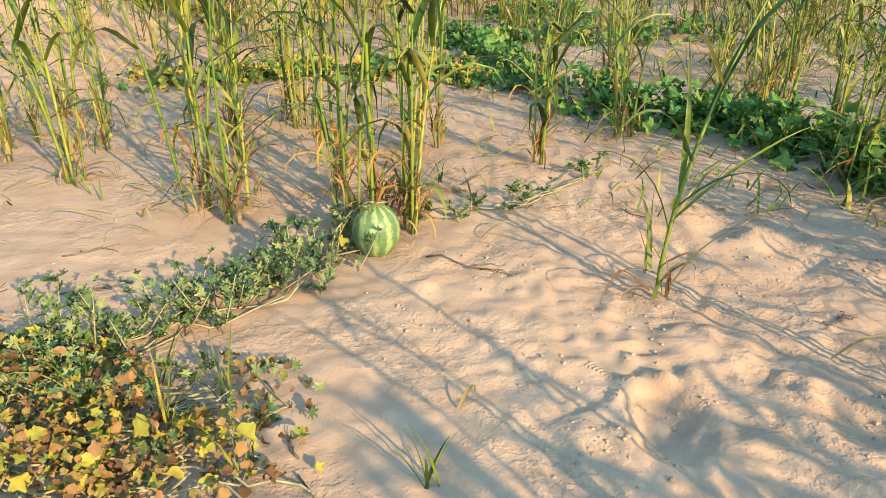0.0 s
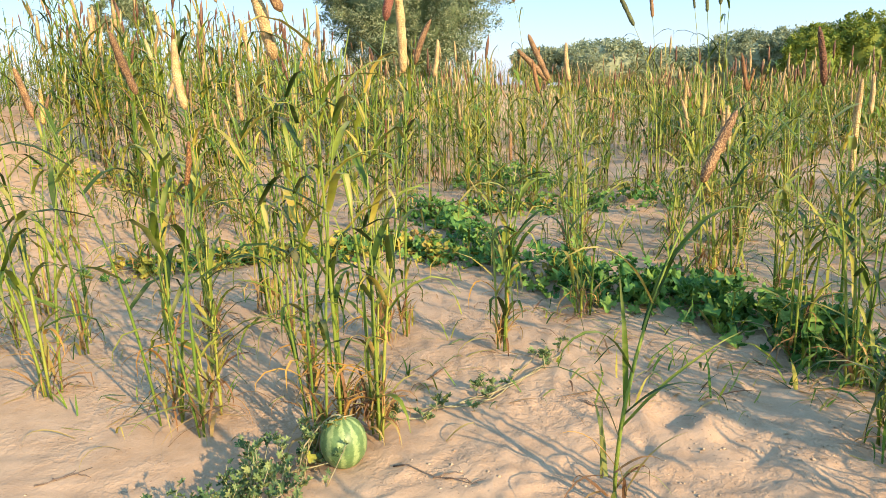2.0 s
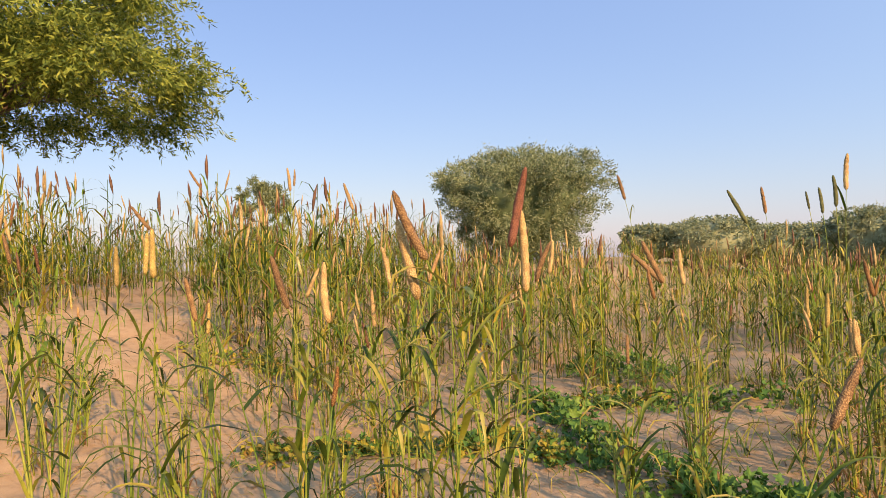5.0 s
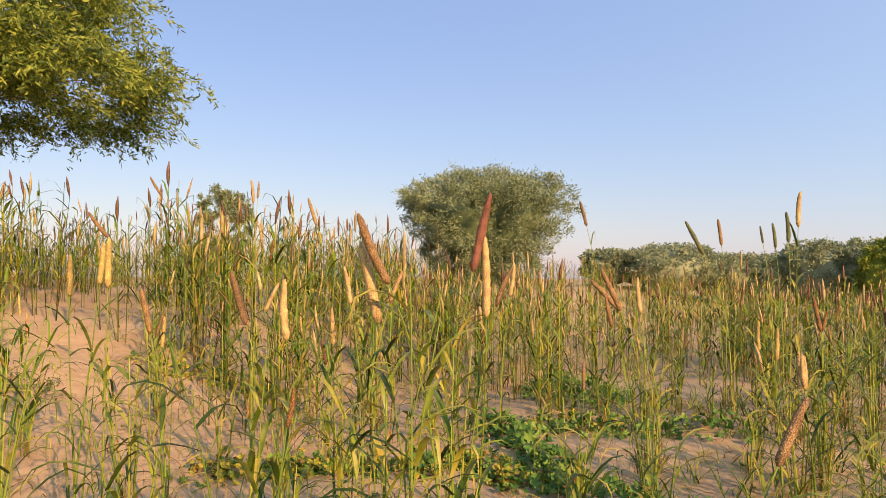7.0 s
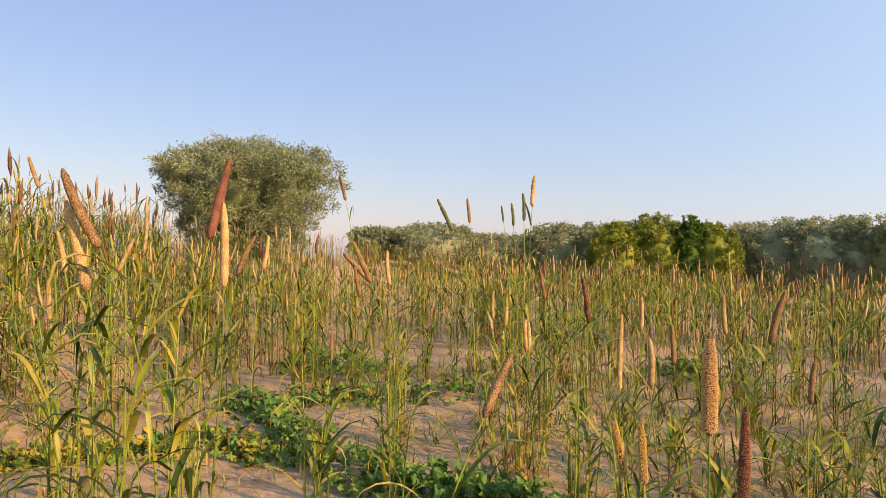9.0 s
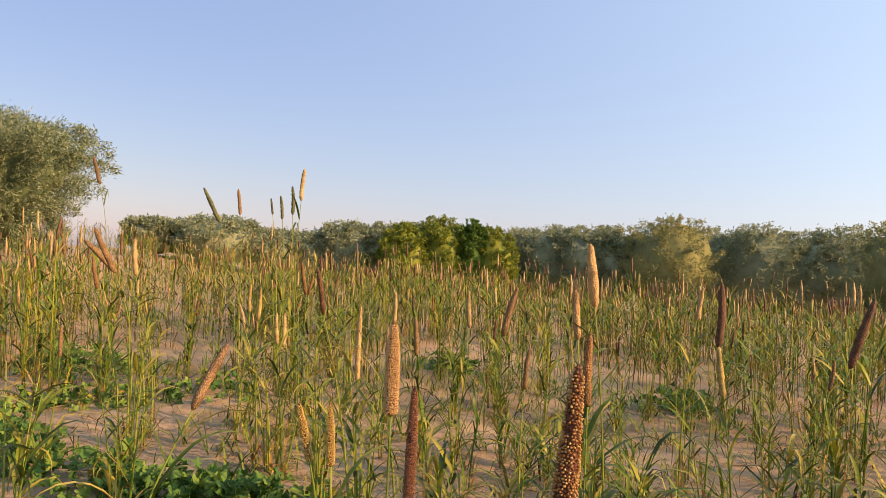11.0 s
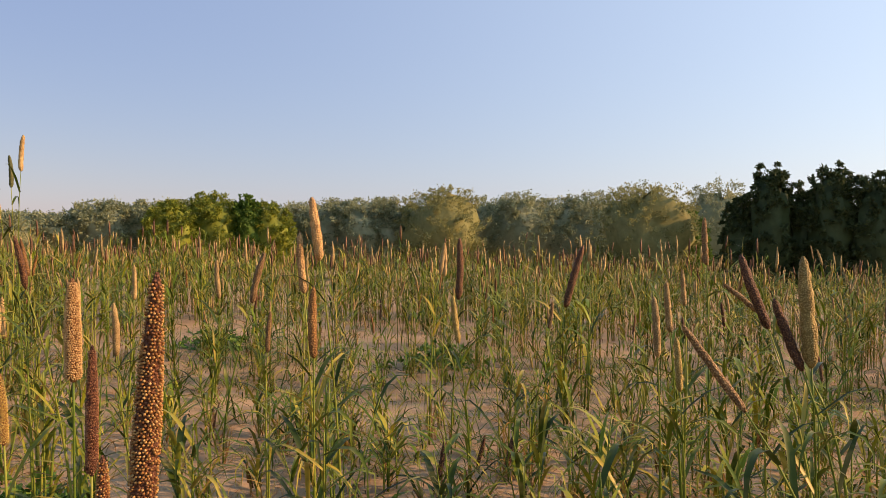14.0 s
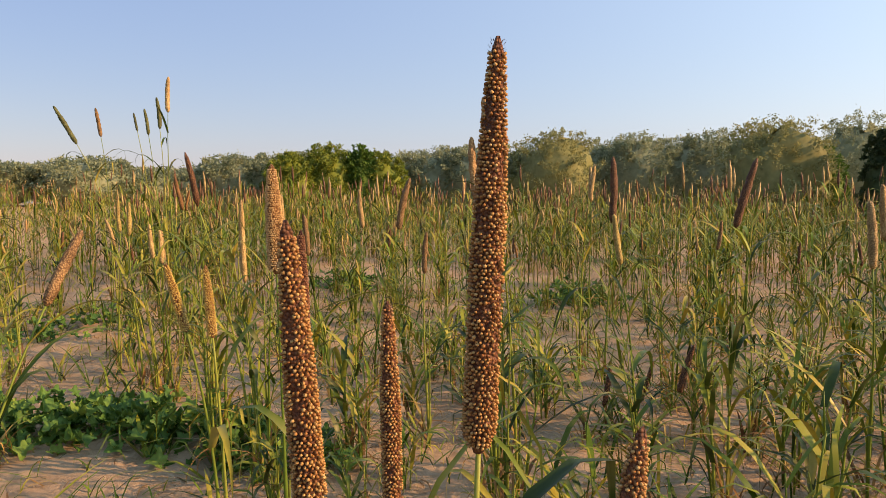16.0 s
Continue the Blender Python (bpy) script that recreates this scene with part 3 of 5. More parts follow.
headed_plant((2.79, 0.77, 1.12), (2.82, 0.67, 1.03), 'brown')
headed_plant((2.98, 1.72, 0.47), (2.95, 1.77, 0.26), 'dark')
headed_plant((2.97, 1.91, 0.37), (2.95, 1.94, 0.23), 'dark')
headed_plant((2.78, 1.99, 0.37), (2.76, 2.01, 0.19), 'dark')
headed_plant((2.71, 3.26, 1.20), (2.65, 3.30, 0.92), 'brown')
headed_plant((3.91, 2.98, 1.25), (3.91, 2.98, 1.03), 'tan')
# the lone plant in front of the melon, leaning over with a drooping dark head
headed_plant((0.846, 2.266, 1.044), (0.735, 2.20, 0.86), "brown", base=(0.475, 2.055), leaves=0, suckers=0, blades=(
    (0.10, 185, 0.22, 0.016, 1.0, 1.2, DRY), (0.04, 15, 0.20, 0.012, 0.9, 3.6, DRY), (0.17, 170, 0.42, 0.022, 1.25, 2.9, BLADE), (0.20, 10, 0.44, 0.019, 0.75, 0.7, BLADE),
    (0.23, -20, 0.34, 0.026, 0.85, 2.6, BLADE), (0.26, 95, 0.40, 0.021, 1.5, 0.5, BLADE), (0.34, 200, 0.34, 0.024, 1.1, 3.0, BLADE), (0.45, 30, 0.40, 0.028, 1.2, 1.6, BLADE),
    (0.52, 190, 0.36, 0.026, 1.1, 2.4, BLADE), (0.62, 10, 0.38, 0.026, 0.9, 2.2, BLADE), (0.70, 150, 0.30, 0.022, 1.2, 1.8, BLADE), (0.75, 330, 0.34, 0.022, 0.8, 2.6, BLADE)))
# pink-tan pair and the heads that the walk ends among
headed_plant((1.887, 1.789, 1.409), (1.93, 1.80, 1.20), "pink", 0.0165)

# tufts read off the open sand, by their feet
for i, (x, y, h, n, hd) in enumerate([(-1.54, 2.95, 1.0, 4, 0), (-0.95, 2.66, 1.0, 4, 0), (-0.83, 2.72, 0.6, 2, 0), (-0.86, 3.9, 1.12, 5, 1), (-0.5, 2.88, 1.18, 2, 0),
                                     (-0.40, 2.45, 1.1, 2, 0), (-0.31, 2.50, 1.2, 1, 0), (-0.21, 2.47, 1.05, 2, 0), (-0.24, 3.46, 1.1, 3, 1), (0.27, 3.22, 0.75, 3, 0)]):
    tuft = clump(100 + i, x, y, h * 1.15, n + (i > 2), hd, leaves=10, wide=1.2)
    near = random.Random(900 + i)
    for k in range(4 if i in (5, 7) else 1):
        v, f = blade(near, (near.uniform(-0.02, 0.02), near.uniform(-0.02, 0.02), near.uniform(0.12, 0.32)), near.uniform(-3.0, 0.2), near.uniform(0.2, 0.32), near.uniform(0.014, 0.026), near.uniform(0.5, 1.1), near.uniform(2.4, 3.6), 7)
        mesh_object("leaf", v, f, ORANGE, tuft, label="dead orange leaf")
    PLACED.append((x, y))
for i, (x, y, h, n, hd) in enumerate([(0.74, 3.68, 0.7, 3, 0), (1.46, 3.0, 0.9, 4, 0), (0.87, 4.5, 1.0, 4, 1), (1.55, 2.72, 1.0, 4, 1), (1.65, 4.25, 0.8, 3, 1), (2.2, 5.2, 0.9, 4, 1),
                                     (1.7, 3.61, 0.6, 3, 0), (-2.04, 5.15, 1.1, 4, 1), (1.99, 4.75, 0.9, 4, 1), (-2.3, 4.3, 1.0, 4, 1), (-3.1, 6.3, 1.1, 7, 0), (-2.02, 2.75, 1.3, 4, 1), (-2.55, 3.55, 1.35, 4, 1)]):
    clump(130 + i, x, y, h * 1.1, n + 1, hd, leaves=8)
    PLACED.append((x, y))


for i, (x, y, h, n) in enumerate([(1.86, 1.70, 0.8, 4), (2.35, 0.95, 0.6, 4), (2.55, 1.35, 0.65, 4), (2.75, 0.62, 0.7, 4), (3.15, 1.55, 0.6, 4), (3.6, 1.0, 0.75, 4), (2.25, 2.1, 0.6, 3), (3.4, 2.1, 0.65, 4), (4.0, 1.7, 0.7, 4), (3.0, 2.9, 0.7, 4), (1.62, 1.45, 0.5, 3)]):
    clump(160 + i, x, y, h, n, 0, 0.22, leaves=8, wide=1.1)
    PLACED.append((x, y))

# ---- full-grown heads at the end of the walk ----


def grain_head(tip, foot, radius, base, leaves=4, chaff=CHAFF, grain=GRAIN, size=0.0016, pitch=0.0036, bare=0.33, words="long grain-filled brown"):
    """A ripe head with every grain its own: pale grains on dark chaff, lost in patches."""
    rng = random.Random(int(tip[0] * 1000))
    tip, foot = Vector(tip), Vector(foot)
    bx, by = base
    bz = gz(bx, by)
    PLACED.append((bx, by))
    o = Vector((bx, by, bz - 0.012))
    plant = root("millet_plant", *o)
    ax = (tip - foot)
    d = ax.normalized()
    h = foot.z - bz
    pts = curve_points(Vector((0, 0, 0)), Vector((0, 0, h * 0.4)), foot - o - d * h * 0.3, foot - o + d * 0.01, 10)
    stalk_parts(rng, plant, pts, 0.005, leaves, leaf_len=(0.25, 0.4), sides=10)
    v, f = spindle(rng, foot - o, tip - o, radius * 0.88, 30, 16, 0.05, slim=True)
    head = mesh_object("seed_head", v, f, chaff, plant, label=words + " seed head studded with grains")
    u = d.cross(Vector((0.4, 0.7, 0.1))).normalized()
    w = d.cross(u)
    unit_v = [Vector((math.cos(a) * s, math.sin(a) * s, c)) for c, s in ((-0.9, 0.45), (0.05, 1.0), (0.8, 0.6)) for a in [k * math.pi * 0.4 + c for k in range(5)]]
    unit_f = [(k, (k + 1) % 5, 5 + (k + 1) % 5, 5 + k) for k in range(5)] + [(5 + k, 5 + (k + 1) % 5, 10 + (k + 1) % 5, 10 + k) for k in range(5)] + [tuple(range(10, 15))]
    gv, gf, ha, hf = [], [], [], []
    rows = int(ax.length / (pitch * 0.87))
    for i in range(2, rows):
        t = i / rows
        r = radius * min(1.0, 0.5 + t * 9) * (1.0 if t < 0.45 else 1 - 0.62 * ((t - 0.45) / 0.55) ** 1.7)
        c = foot - o + ax * t
        k = max(5, int(2 * math.pi * r / pitch))
        for j in range(k):
            th = 2 * math.pi * (j + (i % 2) * 0.5 + rng.uniform(-0.2, 0.2)) / k
            n = u * math.cos(th) + w * math.sin(th)
            p = c + n * r * rng.uniform(0.90, 0.99) + d * rng.uniform(-0.001, 0.001)
            s = d.cross(n)
            lost = float(value_noise(np.array([t * 9.0 + tip[0] * 50]), np.array([math.cos(th) * 1.2 + math.sin(th) * 0.7]), 61)[0]) + 0.5
            if rng.random() > (0.6 if lost < bare else 0.06) and t < 0.96:
                g = size * rng.uniform(0.8, 1.12)
                q = len(gv)
                gv += [p + s * a.x * g + d * a.y * g + n * a.z * g * 1.25 for a in unit_v]
                gf += [tuple(q + e for e in face) for face in unit_f]
            q = len(ha)
            ha += [p - s * 0.0007, p + s * 0.0007, p + n * rng.uniform(0.001, 0.003) + d * rng.uniform(0.001, 0.003)]
            hf.append((q, q + 1, q + 2))
    tagged(mesh_object("grain_coat", gv, gf, grain, head, label="round grains packed round the head"), kind="stuff")
    tagged(mesh_object("bristle_coat", ha, hf, chaff, head, label="short bristles between the grains"), kind="stuff")
    tagged(plant, "tall millet plant with a %s seed head" % words, "millet", "millet plants")


grain_head((0.756, 0.571, 1.236), (0.74, 0.585, 0.925), 0.0128, (0.76, 0.62))
grain_head((0.610, 0.63, 1.108), (0.635, 0.655, 0.86), 0.0118, (0.66, 0.70))
grain_head((0.784, 0.762, 1.018), (0.785, 0.765, 0.80), 0.0098, (0.80, 0.80))
grain_head((0.775, 0.462, 0.967), (0.74, 0.472, 0.80), 0.0105, (0.72, 0.49))
grain_head((1.033, 1.508, 1.187), (1.035, 1.51, 0.965), 0.0165, (1.04, 1.53), 3, PINK_CHAFF, PINK_GRAIN, 0.0021, 0.0043, 0.12, "ripe pinkish tan")
grain_head((1.017, 1.367, 1.060), (1.015, 1.37, 0.80), 0.0115, (1.02, 1.39), 3, RED_CHAFF, RED_GRAIN, 0.0016, 0.0034, 0.2, "slender dark reddish")
grain_head((0.83, 1.56, 1.00), (0.87, 1.58, 0.86), 0.0088, (0.93, 1.60), 2, PINK_CHAFF, GOLD_GRAIN, 0.0016, 0.0034, 0.1, "slender golden")
grain_head((0.93, 1.62, 0.985), (0.93, 1.60, 0.835), 0.0092, (0.95, 1.62), 3, PINK_CHAFF, GOLD_GRAIN, 0.0016, 0.0034, 0.1, "slender golden")

# ---- watermelon ----


def watermelon(x, y, r, h):
    v, f, n, rings = [], [], 32, 20
    for i in range(rings + 1):
        t = math.pi * i / rings
        for k in range(n):
            a = 2 * math.pi * k / n
            q = r * math.sin(t) ** 0.92 * (1 + 0.012 * math.cos(10 * a))
            v.append(Vector((math.cos(a) * q, math.sin(a) * q, h * (1 - math.cos(t)) * 0.5)))
        if i:
            o = (i - 1) * n
            f += [(o + k, o + (k + 1) % n, o + n + (k + 1) % n, o + n + k) for k in range(n)]
    z = gz(x, y)
    e = root("watermelon", x, y, z - 0.012)
    mesh_object("rind", v, f, MELON, e)
    p = [Vector((0, 0, h - 0.004)), Vector((-0.008, 0.006, h + 0.006)), Vector((-0.03, 0.02, h - 0.001)), Vector((-0.062, 0.03, h * 0.83)), Vector((-0.082, 0.035, h * 0.5)), Vector((-0.10, 0.04, 0.02))]
    tv, tf = tube(p, [0.005, 0.0035, 0.003, 0.003, 0.003, 0.003])
    mesh_object("stem", tv, tf, VINE_STEM, e, label="pale curved stem")
    tagged(e, "small striped light and dark green watermelon lying on sand", "watermelon")


watermelon(-0.30, 2.33, 0.073, 0.165)

# ---- creepers ----


def lobed_leaf(rng, size, lobes=5, deep=0.5, slim=0.9):
    """A small cut leaf, cupped, on the xy plane with its stalk at the origin."""
    n = lobes * 4
    v = [Vector((0, size * 0.42, 0.0))]
    for k in range(n):
        a = -math.pi / 2 + 2 * math.pi * (k + 0.5) / n
        lob = 0.5 + 0.5 * math.cos(lobes * (a + math.pi / 2) + math.pi)
        r = size * 0.5 * (1 - deep * (1 - lob)) * rng.uniform(0.9, 1.1)
        x, y = math.cos(a) * r * slim, size * 0.45 + math.sin(a) * r
        v.append(Vector((x, y, rng.uniform(-0.12, 0.16) * size + 1.6 * x * x / size)))
    f = [(0, 1 + k, 1 + (k + 1) % n) for k in range(n)]
    return v, f


def leaf_meshes(name, mat, count, lo, hi, lobes, deep, slim=0.9):
    rng, out = random.Random(len(name) + lobes), []
    for _ in range(count):
        v, f = lobed_leaf(rng, rng.uniform(lo, hi), lobes, deep, slim)
        me = bpy.data.meshes.new("leaf")
        me.from_pydata(v, [], f)
        me.materials.append(mat)
        me.polygons.foreach_set("use_smooth", [True] * len(f))
        out.append(me)
    return out


CUT = leaf_meshes("cut", VINE_LEAF, 8, 0.024, 0.044, 7, 0.58, 0.68)
BROAD = leaf_meshes("broad", GREEN_LEAF, 6, 0.055, 0.105, 5, 0.4)
FADED = leaf_meshes("faded", YELLOW_LEAF, 6, 0.018, 0.042, 5, 0.3)
BROWN_LEAF = leafy("brown_leaf", [(0.10, 0.055, 0.025), (0.19, 0.11, 0.045), (0.30, 0.18, 0.07), (0.24, 0.20, 0.05)], 0.7, 0.2, False, 60)
YELLOWING = leaf_meshes("yellowing", YELLOW_LEAF, 5, 0.04, 0.08, 5, 0.3)
WITHERED = leaf_meshes("withered", BROWN_LEAF, 6, 0.012, 0.032, 5, 0.2)


# the same leaves where they lie too thick to tell apart
SHEET = {"vine_leaf": leafy("vine_foliage", [(0.06, 0.115, 0.042), (0.10, 0.17, 0.06), (0.165, 0.235, 0.088), (0.28, 0.33, 0.12)], 0.6, 0.25, True, 60),
         "creeper_leaf": leafy("creeper_foliage", [(0.045, 0.13, 0.032), (0.075, 0.185, 0.04), (0.12, 0.245, 0.05), (0.21, 0.32, 0.06)], 0.5, 0.3, True, 50),
         "yellow_leaf": leafy("yellow_foliage", [(0.16, 0.20, 0.035), (0.34, 0.32, 0.05), (0.42, 0.36, 0.06), (0.25, 0.16, 0.05)], 0.6, 0.3, True, 60),
         "brown_leaf": leafy("brown_foliage", [(0.10, 0.055, 0.025), (0.19, 0.11, 0.045), (0.30, 0.18, 0.07), (0.24, 0.20, 0.05)], 0.7, 0.2, True, 60),
         "dry_leaf": leafy("dry_foliage", [(0.20, 0.10, 0.045), (0.36, 0.20, 0.07), (0.46, 0.30, 0.12), (0.5, 0.28, 0.06)], 0.7, 0.25, True)}


SUN_HINGE = Vector((0, 0, 1)).cross(SUN_DIR).normalized()


def creeper(name, seed, way, leaves, meshes, width, height, label, stems=2, category="vine"):
    """A vine along the ground: wandering stems, and leaves held up on either side."""
    rng = random.Random(seed)
    x0, y0 = way[0]
    z0 = gz(x0, y0)
    e = root(name, x0, y0, z0)
    way = [Vector((x, y, 0)) for x, y in way]

    def on_way(t):
        q = min(max(t, 0), 0.9999) * (len(way) - 1)
        i = int(q)
        return way[i].lerp(way[i + 1], q - i)

    for s in range(stems):
        pts = []
        off = rng.uniform(-0.3, 0.3) * width
        for i in range(26):
            p = on_way(i / 25)
            ox = p.x + off + 0.16 * width * math.sin(i * 0.55 + s * 1.7 + seed) + 0.05 * width * math.sin(i * 1.4 + s)
            oy = p.y + off * 0.5 + 0.16 * width * math.cos(i * 0.47 + s * 2.3 + seed) + 0.05 * width * math.cos(i * 1.7 + s)
            pts.append(Vector((ox - x0, oy - y0, gz(ox, oy) - z0 + 0.005 + height * 0.10 * (1 + math.sin(i * 0.7 + s * 2)))))
        v, f = tube(pts, [0.0026] * 26, 5)
        mesh_object("stem", v, f, VINE_STEM, e)
    jv, jf, jm, mats = [], [], [], []
    shoots = []
    if meshes is CUT:
        # upright shoots, each with leaves up its length
        for k in range(leaves // 8):
            p = on_way(rng.random())
            r, a = width * rng.random() ** 0.7 * 0.42, rng.uniform(0, 6.28)
            x, y = p.x + math.cos(a) * r, p.y + math.sin(a) * r
            az, ln, pitch = rng.uniform(0, 6.28), height * rng.uniform(0.5, 1.35), rng.uniform(0.5, 1.4)
            d = Vector((math.cos(az) * math.cos(pitch), math.sin(az) * math.cos(pitch), math.sin(pitch)))
            b = Vector((x - x0, y - y0, gz(x, y) - z0))
            shoots.append((b, d, ln))
            v, f = tube([b - Vector((0, 0, 0.01)), b + d * ln * 0.5 - Vector((0, 0, 0.008)), b + d * ln], [0.0022, 0.0019, 0.0012], 4)
            mesh_object("shoot", v, f, VINE_STEM, e)
    for k in range(leaves):
        for _ in range(6):
            p = on_way(rng.random())
            r = width * (rng.random() ** 0.7) * 0.5
            a = rng.uniform(0, 6.28)
            x, y = p.x + math.cos(a) * r, p.y + math.sin(a) * r
            thick = float(value_noise(np.array([x * 5.0 / max(width, 0.3)]), np.array([y * 5.0 / max(width, 0.3)]), seed)[0]) + 0.5
            if rng.random() < thick * 1.6 - 0.25:
                break
        hgt = rng.uniform(0.1, 1.0) * height * (0.5 + thick) * (1 - 0.85 * (2 * r / width) ** 2)
        wild = 38 if meshes[0] in BROAD or meshes[0] in YELLOWING else 65
        # leaves turn their faces towards the sun
        m = pose(x - x0, y - y0, gz(x, y) - z0 + hgt) @ Matrix.Rotation(radians(26 if wild == 38 else 8), 4, SUN_HINGE) @ pose(0, 0, 0, rng.uniform(-wild, wild), rng.uniform(-wild, wild), rng.uniform(0, 360))
        if shoots:
            b, d, ln = shoots[k % len(shoots)]
            u = rng.random() ** 0.7
            q = b + d * ln * u
            q.z = max(q.z, 0.012 + gz(q.x + x0, q.y + y0) - z0)
            m = pose(q.x, q.y, q.z) @ pose(0, 0, 0, 0, 0, rng.uniform(0, 360)) @ pose(0, 0, 0, rng.uniform(5, 65), rng.uniform(-30, 30), 0)
        sc = rng.uniform(0.7, 1.25)
        m = m @ Matrix.Diagonal((sc, sc, sc, 1))
        me = rng.choice(meshes)
        if k < 55:
            ob = new("leaf", me)
            ob.parent = e
            ob.matrix_basis = m
        else:
            o = len(jv)
            jv += [m @ q.co for q in me.vertices]
            jf += [tuple(o + w for w in g.vertices) for g in me.polygons]
            mat = SHEET[me.materials[0].name]
            if mat not in mats:
                mats.append(mat)
            jm += [mats.index(mat)] * len(me.polygons)
    if jv:
        tagged(mesh_object("foliage", jv, jf, mats, e, jm), kind="stuff")
    return tagged(e, label, category)


creeper("watermelon_vine", 1, [(-0.40, 2.36), (-0.52, 2.15), (-0.64, 1.95), (-0.76, 1.84), (-0.90, 1.72), (-1.05, 1.60)], 950, CUT, 0.34, 0.14,
        "grey-green watermelon vine with finely cut leaves on sand", 4)
creeper("watermelon_vine", 2, [(-0.27, 2.66), (-0.07, 2.60), (0.12, 2.67), (0.30, 2.86), (0.50, 3.15)], 170, CUT, 0.15, 0.06,
        "thin grey-green watermelon vine trailing along the sand", 3)
creeper("withered_vine", 3, [(-1.10, 1.62), (-0.85, 1.55), (-0.62, 1.50), (-0.50, 1.52)], 620, WITHERED + FADED[:1] + CUT[:3], 0.38, 0.12,
        "withered yellow and brown vine patch on sand", 9)
creeper("withered_vine", 4, [(-0.95, 1.36), (-0.70, 1.32), (-0.45, 1.33)], 560, WITHERED + FADED[:3], 0.38, 0.10, "bright yellow dying vine leaves on sand", 8)
creeper("creeping_gourd", 5, [(-0.1, 6.6), (0.15, 5.7), (0.40, 5.0), (0.56, 4.5)], 330, BROAD, 0.55, 0.15, "dense dark green gourd creeper with broad lobed leaves")
creeper("creeping_gourd", 6, [(0.56, 4.45), (0.85, 4.10), (1.10, 3.85), (1.30, 3.66)], 340, BROAD, 0.60, 0.18, "dense dark green gourd creeper sprawling over sand", 3)
creeper("yellow_creeper", 16, [(0.62, 4.42), (0.80, 4.28)], 26, YELLOWING, 0.22, 0.2, "bright yellow leaves among dark green creeper", 1)
creeper("creeping_gourd", 7, [(1.28, 3.66), (1.48, 3.32), (1.62, 2.98), (1.75, 2.6)], 380, BROAD, 0.50, 0.18, "green gourd creeper with broad leaves beside millet", 3)
creeper("creeping_gourd", 8, [(0.75, 9.3), (0.8, 8.5), (1.1, 7.9)], 420, BROAD, 1.1, 0.24, "low dark green gourd clump among millet")
creeper("yellow_creeper", 9, [(-2.3, 5.14), (-1.57, 5.27), (-0.9, 5.2)], 420, YELLOWING + BROAD[:2], 0.4, 0.13, "yellow-green creeper strip on sand")
creeper("yellow_creeper", 10, [(-0.8, 5.25), (-0.29, 5.4), (0.16, 4.9)], 420, YELLOWING + BROAD[:3], 0.5, 0.11, "yellowing creeper leaves trailing on sand")
creeper("yellow_creeper", 11, [(-4.0, 7.7), (-3.0, 7.8), (-2.3, 7.6)], 330, YELLOWING + BROAD[:2], 0.5, 0.13, "yellow-green creeper at the foot of millet")
creeper("yellow_creeper", 12, [(0.0, 6.4), (0.6, 6.5), (1.2, 6.5), (1.9, 6.3)], 330, BROAD + YELLOWING[:2], 0.8, 0.15, "mixed green and yellow creeper on sand")
creeper("creeping_gourd", 13, [(4.9, 7.7), (5.2, 7.5)], 220, BROAD, 0.9, 0.22, "dark green gourd clump in the millet")
creeper("creeping_gourd", 14, [(5.7, 4.9), (6.2, 4.8)], 220, BROAD, 0.9, 0.20, "dark green gourd clump on bare sand")
creeper("grey_creeper", 15, [(-4.6, 6.4), (-4.2, 6.3)], 260, CUT, 0.6, 0.14, "small grey-green creeper on sand")



def grass_tuft(seed, x, y, count, length):
    """A few thin grass blades from one spot."""
    rng = random.Random(seed)
    e = root("grass_tuft", x, y, gz(x, y) - 0.004)
    for _ in range(count):
        v, f = blade(rng, (rng.uniform(-0.015, 0.015), rng.uniform(-0.015, 0.015), 0), rng.uniform(0, 6.28), length * rng.uniform(0.6, 1.1), rng.uniform(0.004, 0.009), rng.uniform(0.9, 1.5), rng.uniform(0.3, 1.6), 6)
        mesh_object("blade", v, f, BLADE, e)
    tagged(e, "small tuft of thin green grass on sand", "grass", "grass tufts")


for i, (x, y, n, ln) in enumerate(((-0.80, 1.52, 7, 0.30), (-0.62, 1.46, 8, 0.24), (-0.52, 1.56, 6, 0.20), (-0.10, 1.33, 6, 0.15), (-0.92, 1.42, 6, 0.2), (-0.44, 1.36, 7, 0.16), (0.86, 1.60, 5, 0.22), (-0.70, 1.63, 5, 0.22))):
    grass_tuft(500 + i, x, y, n, ln)

# a withering vine tip that lies over the top of the melon
rng = random.Random(71)
zc = gz(-0.30, 2.33) + 0.156
sprig = root("vine_sprig", -0.33, 2.27, zc)
path = [Vector((-0.10, -0.05, -0.14)), Vector((-0.075, -0.02, -0.05)), Vector((-0.03, 0.0, 0.0)), Vector((0.03, 0.02, 0.016)), Vector((0.07, 0.05, 0.01))]
v, f = tube(path, [0.003, 0.003, 0.0026, 0.0024, 0.0018], 5)
mesh_object("stem", v, f, VINE_STEM, sprig)
for k in range(11):
    q = path[2].lerp(path[4], rng.random()) if k < 8 else path[0].lerp(path[2], rng.random())
    leaf = new("leaf", rng.choice(CUT if k % 3 else FADED))
    leaf.parent = sprig
    leaf.matrix_basis = pose(q.x + rng.uniform(-0.015, 0.015), q.y + rng.uniform(-0.02, 0.0), q.z + 0.004, rng.uniform(-30, 40), rng.uniform(-30, 30), rng.uniform(90, 270))
tagged(sprig, "withering vine tip lying over the striped melon", "vine")

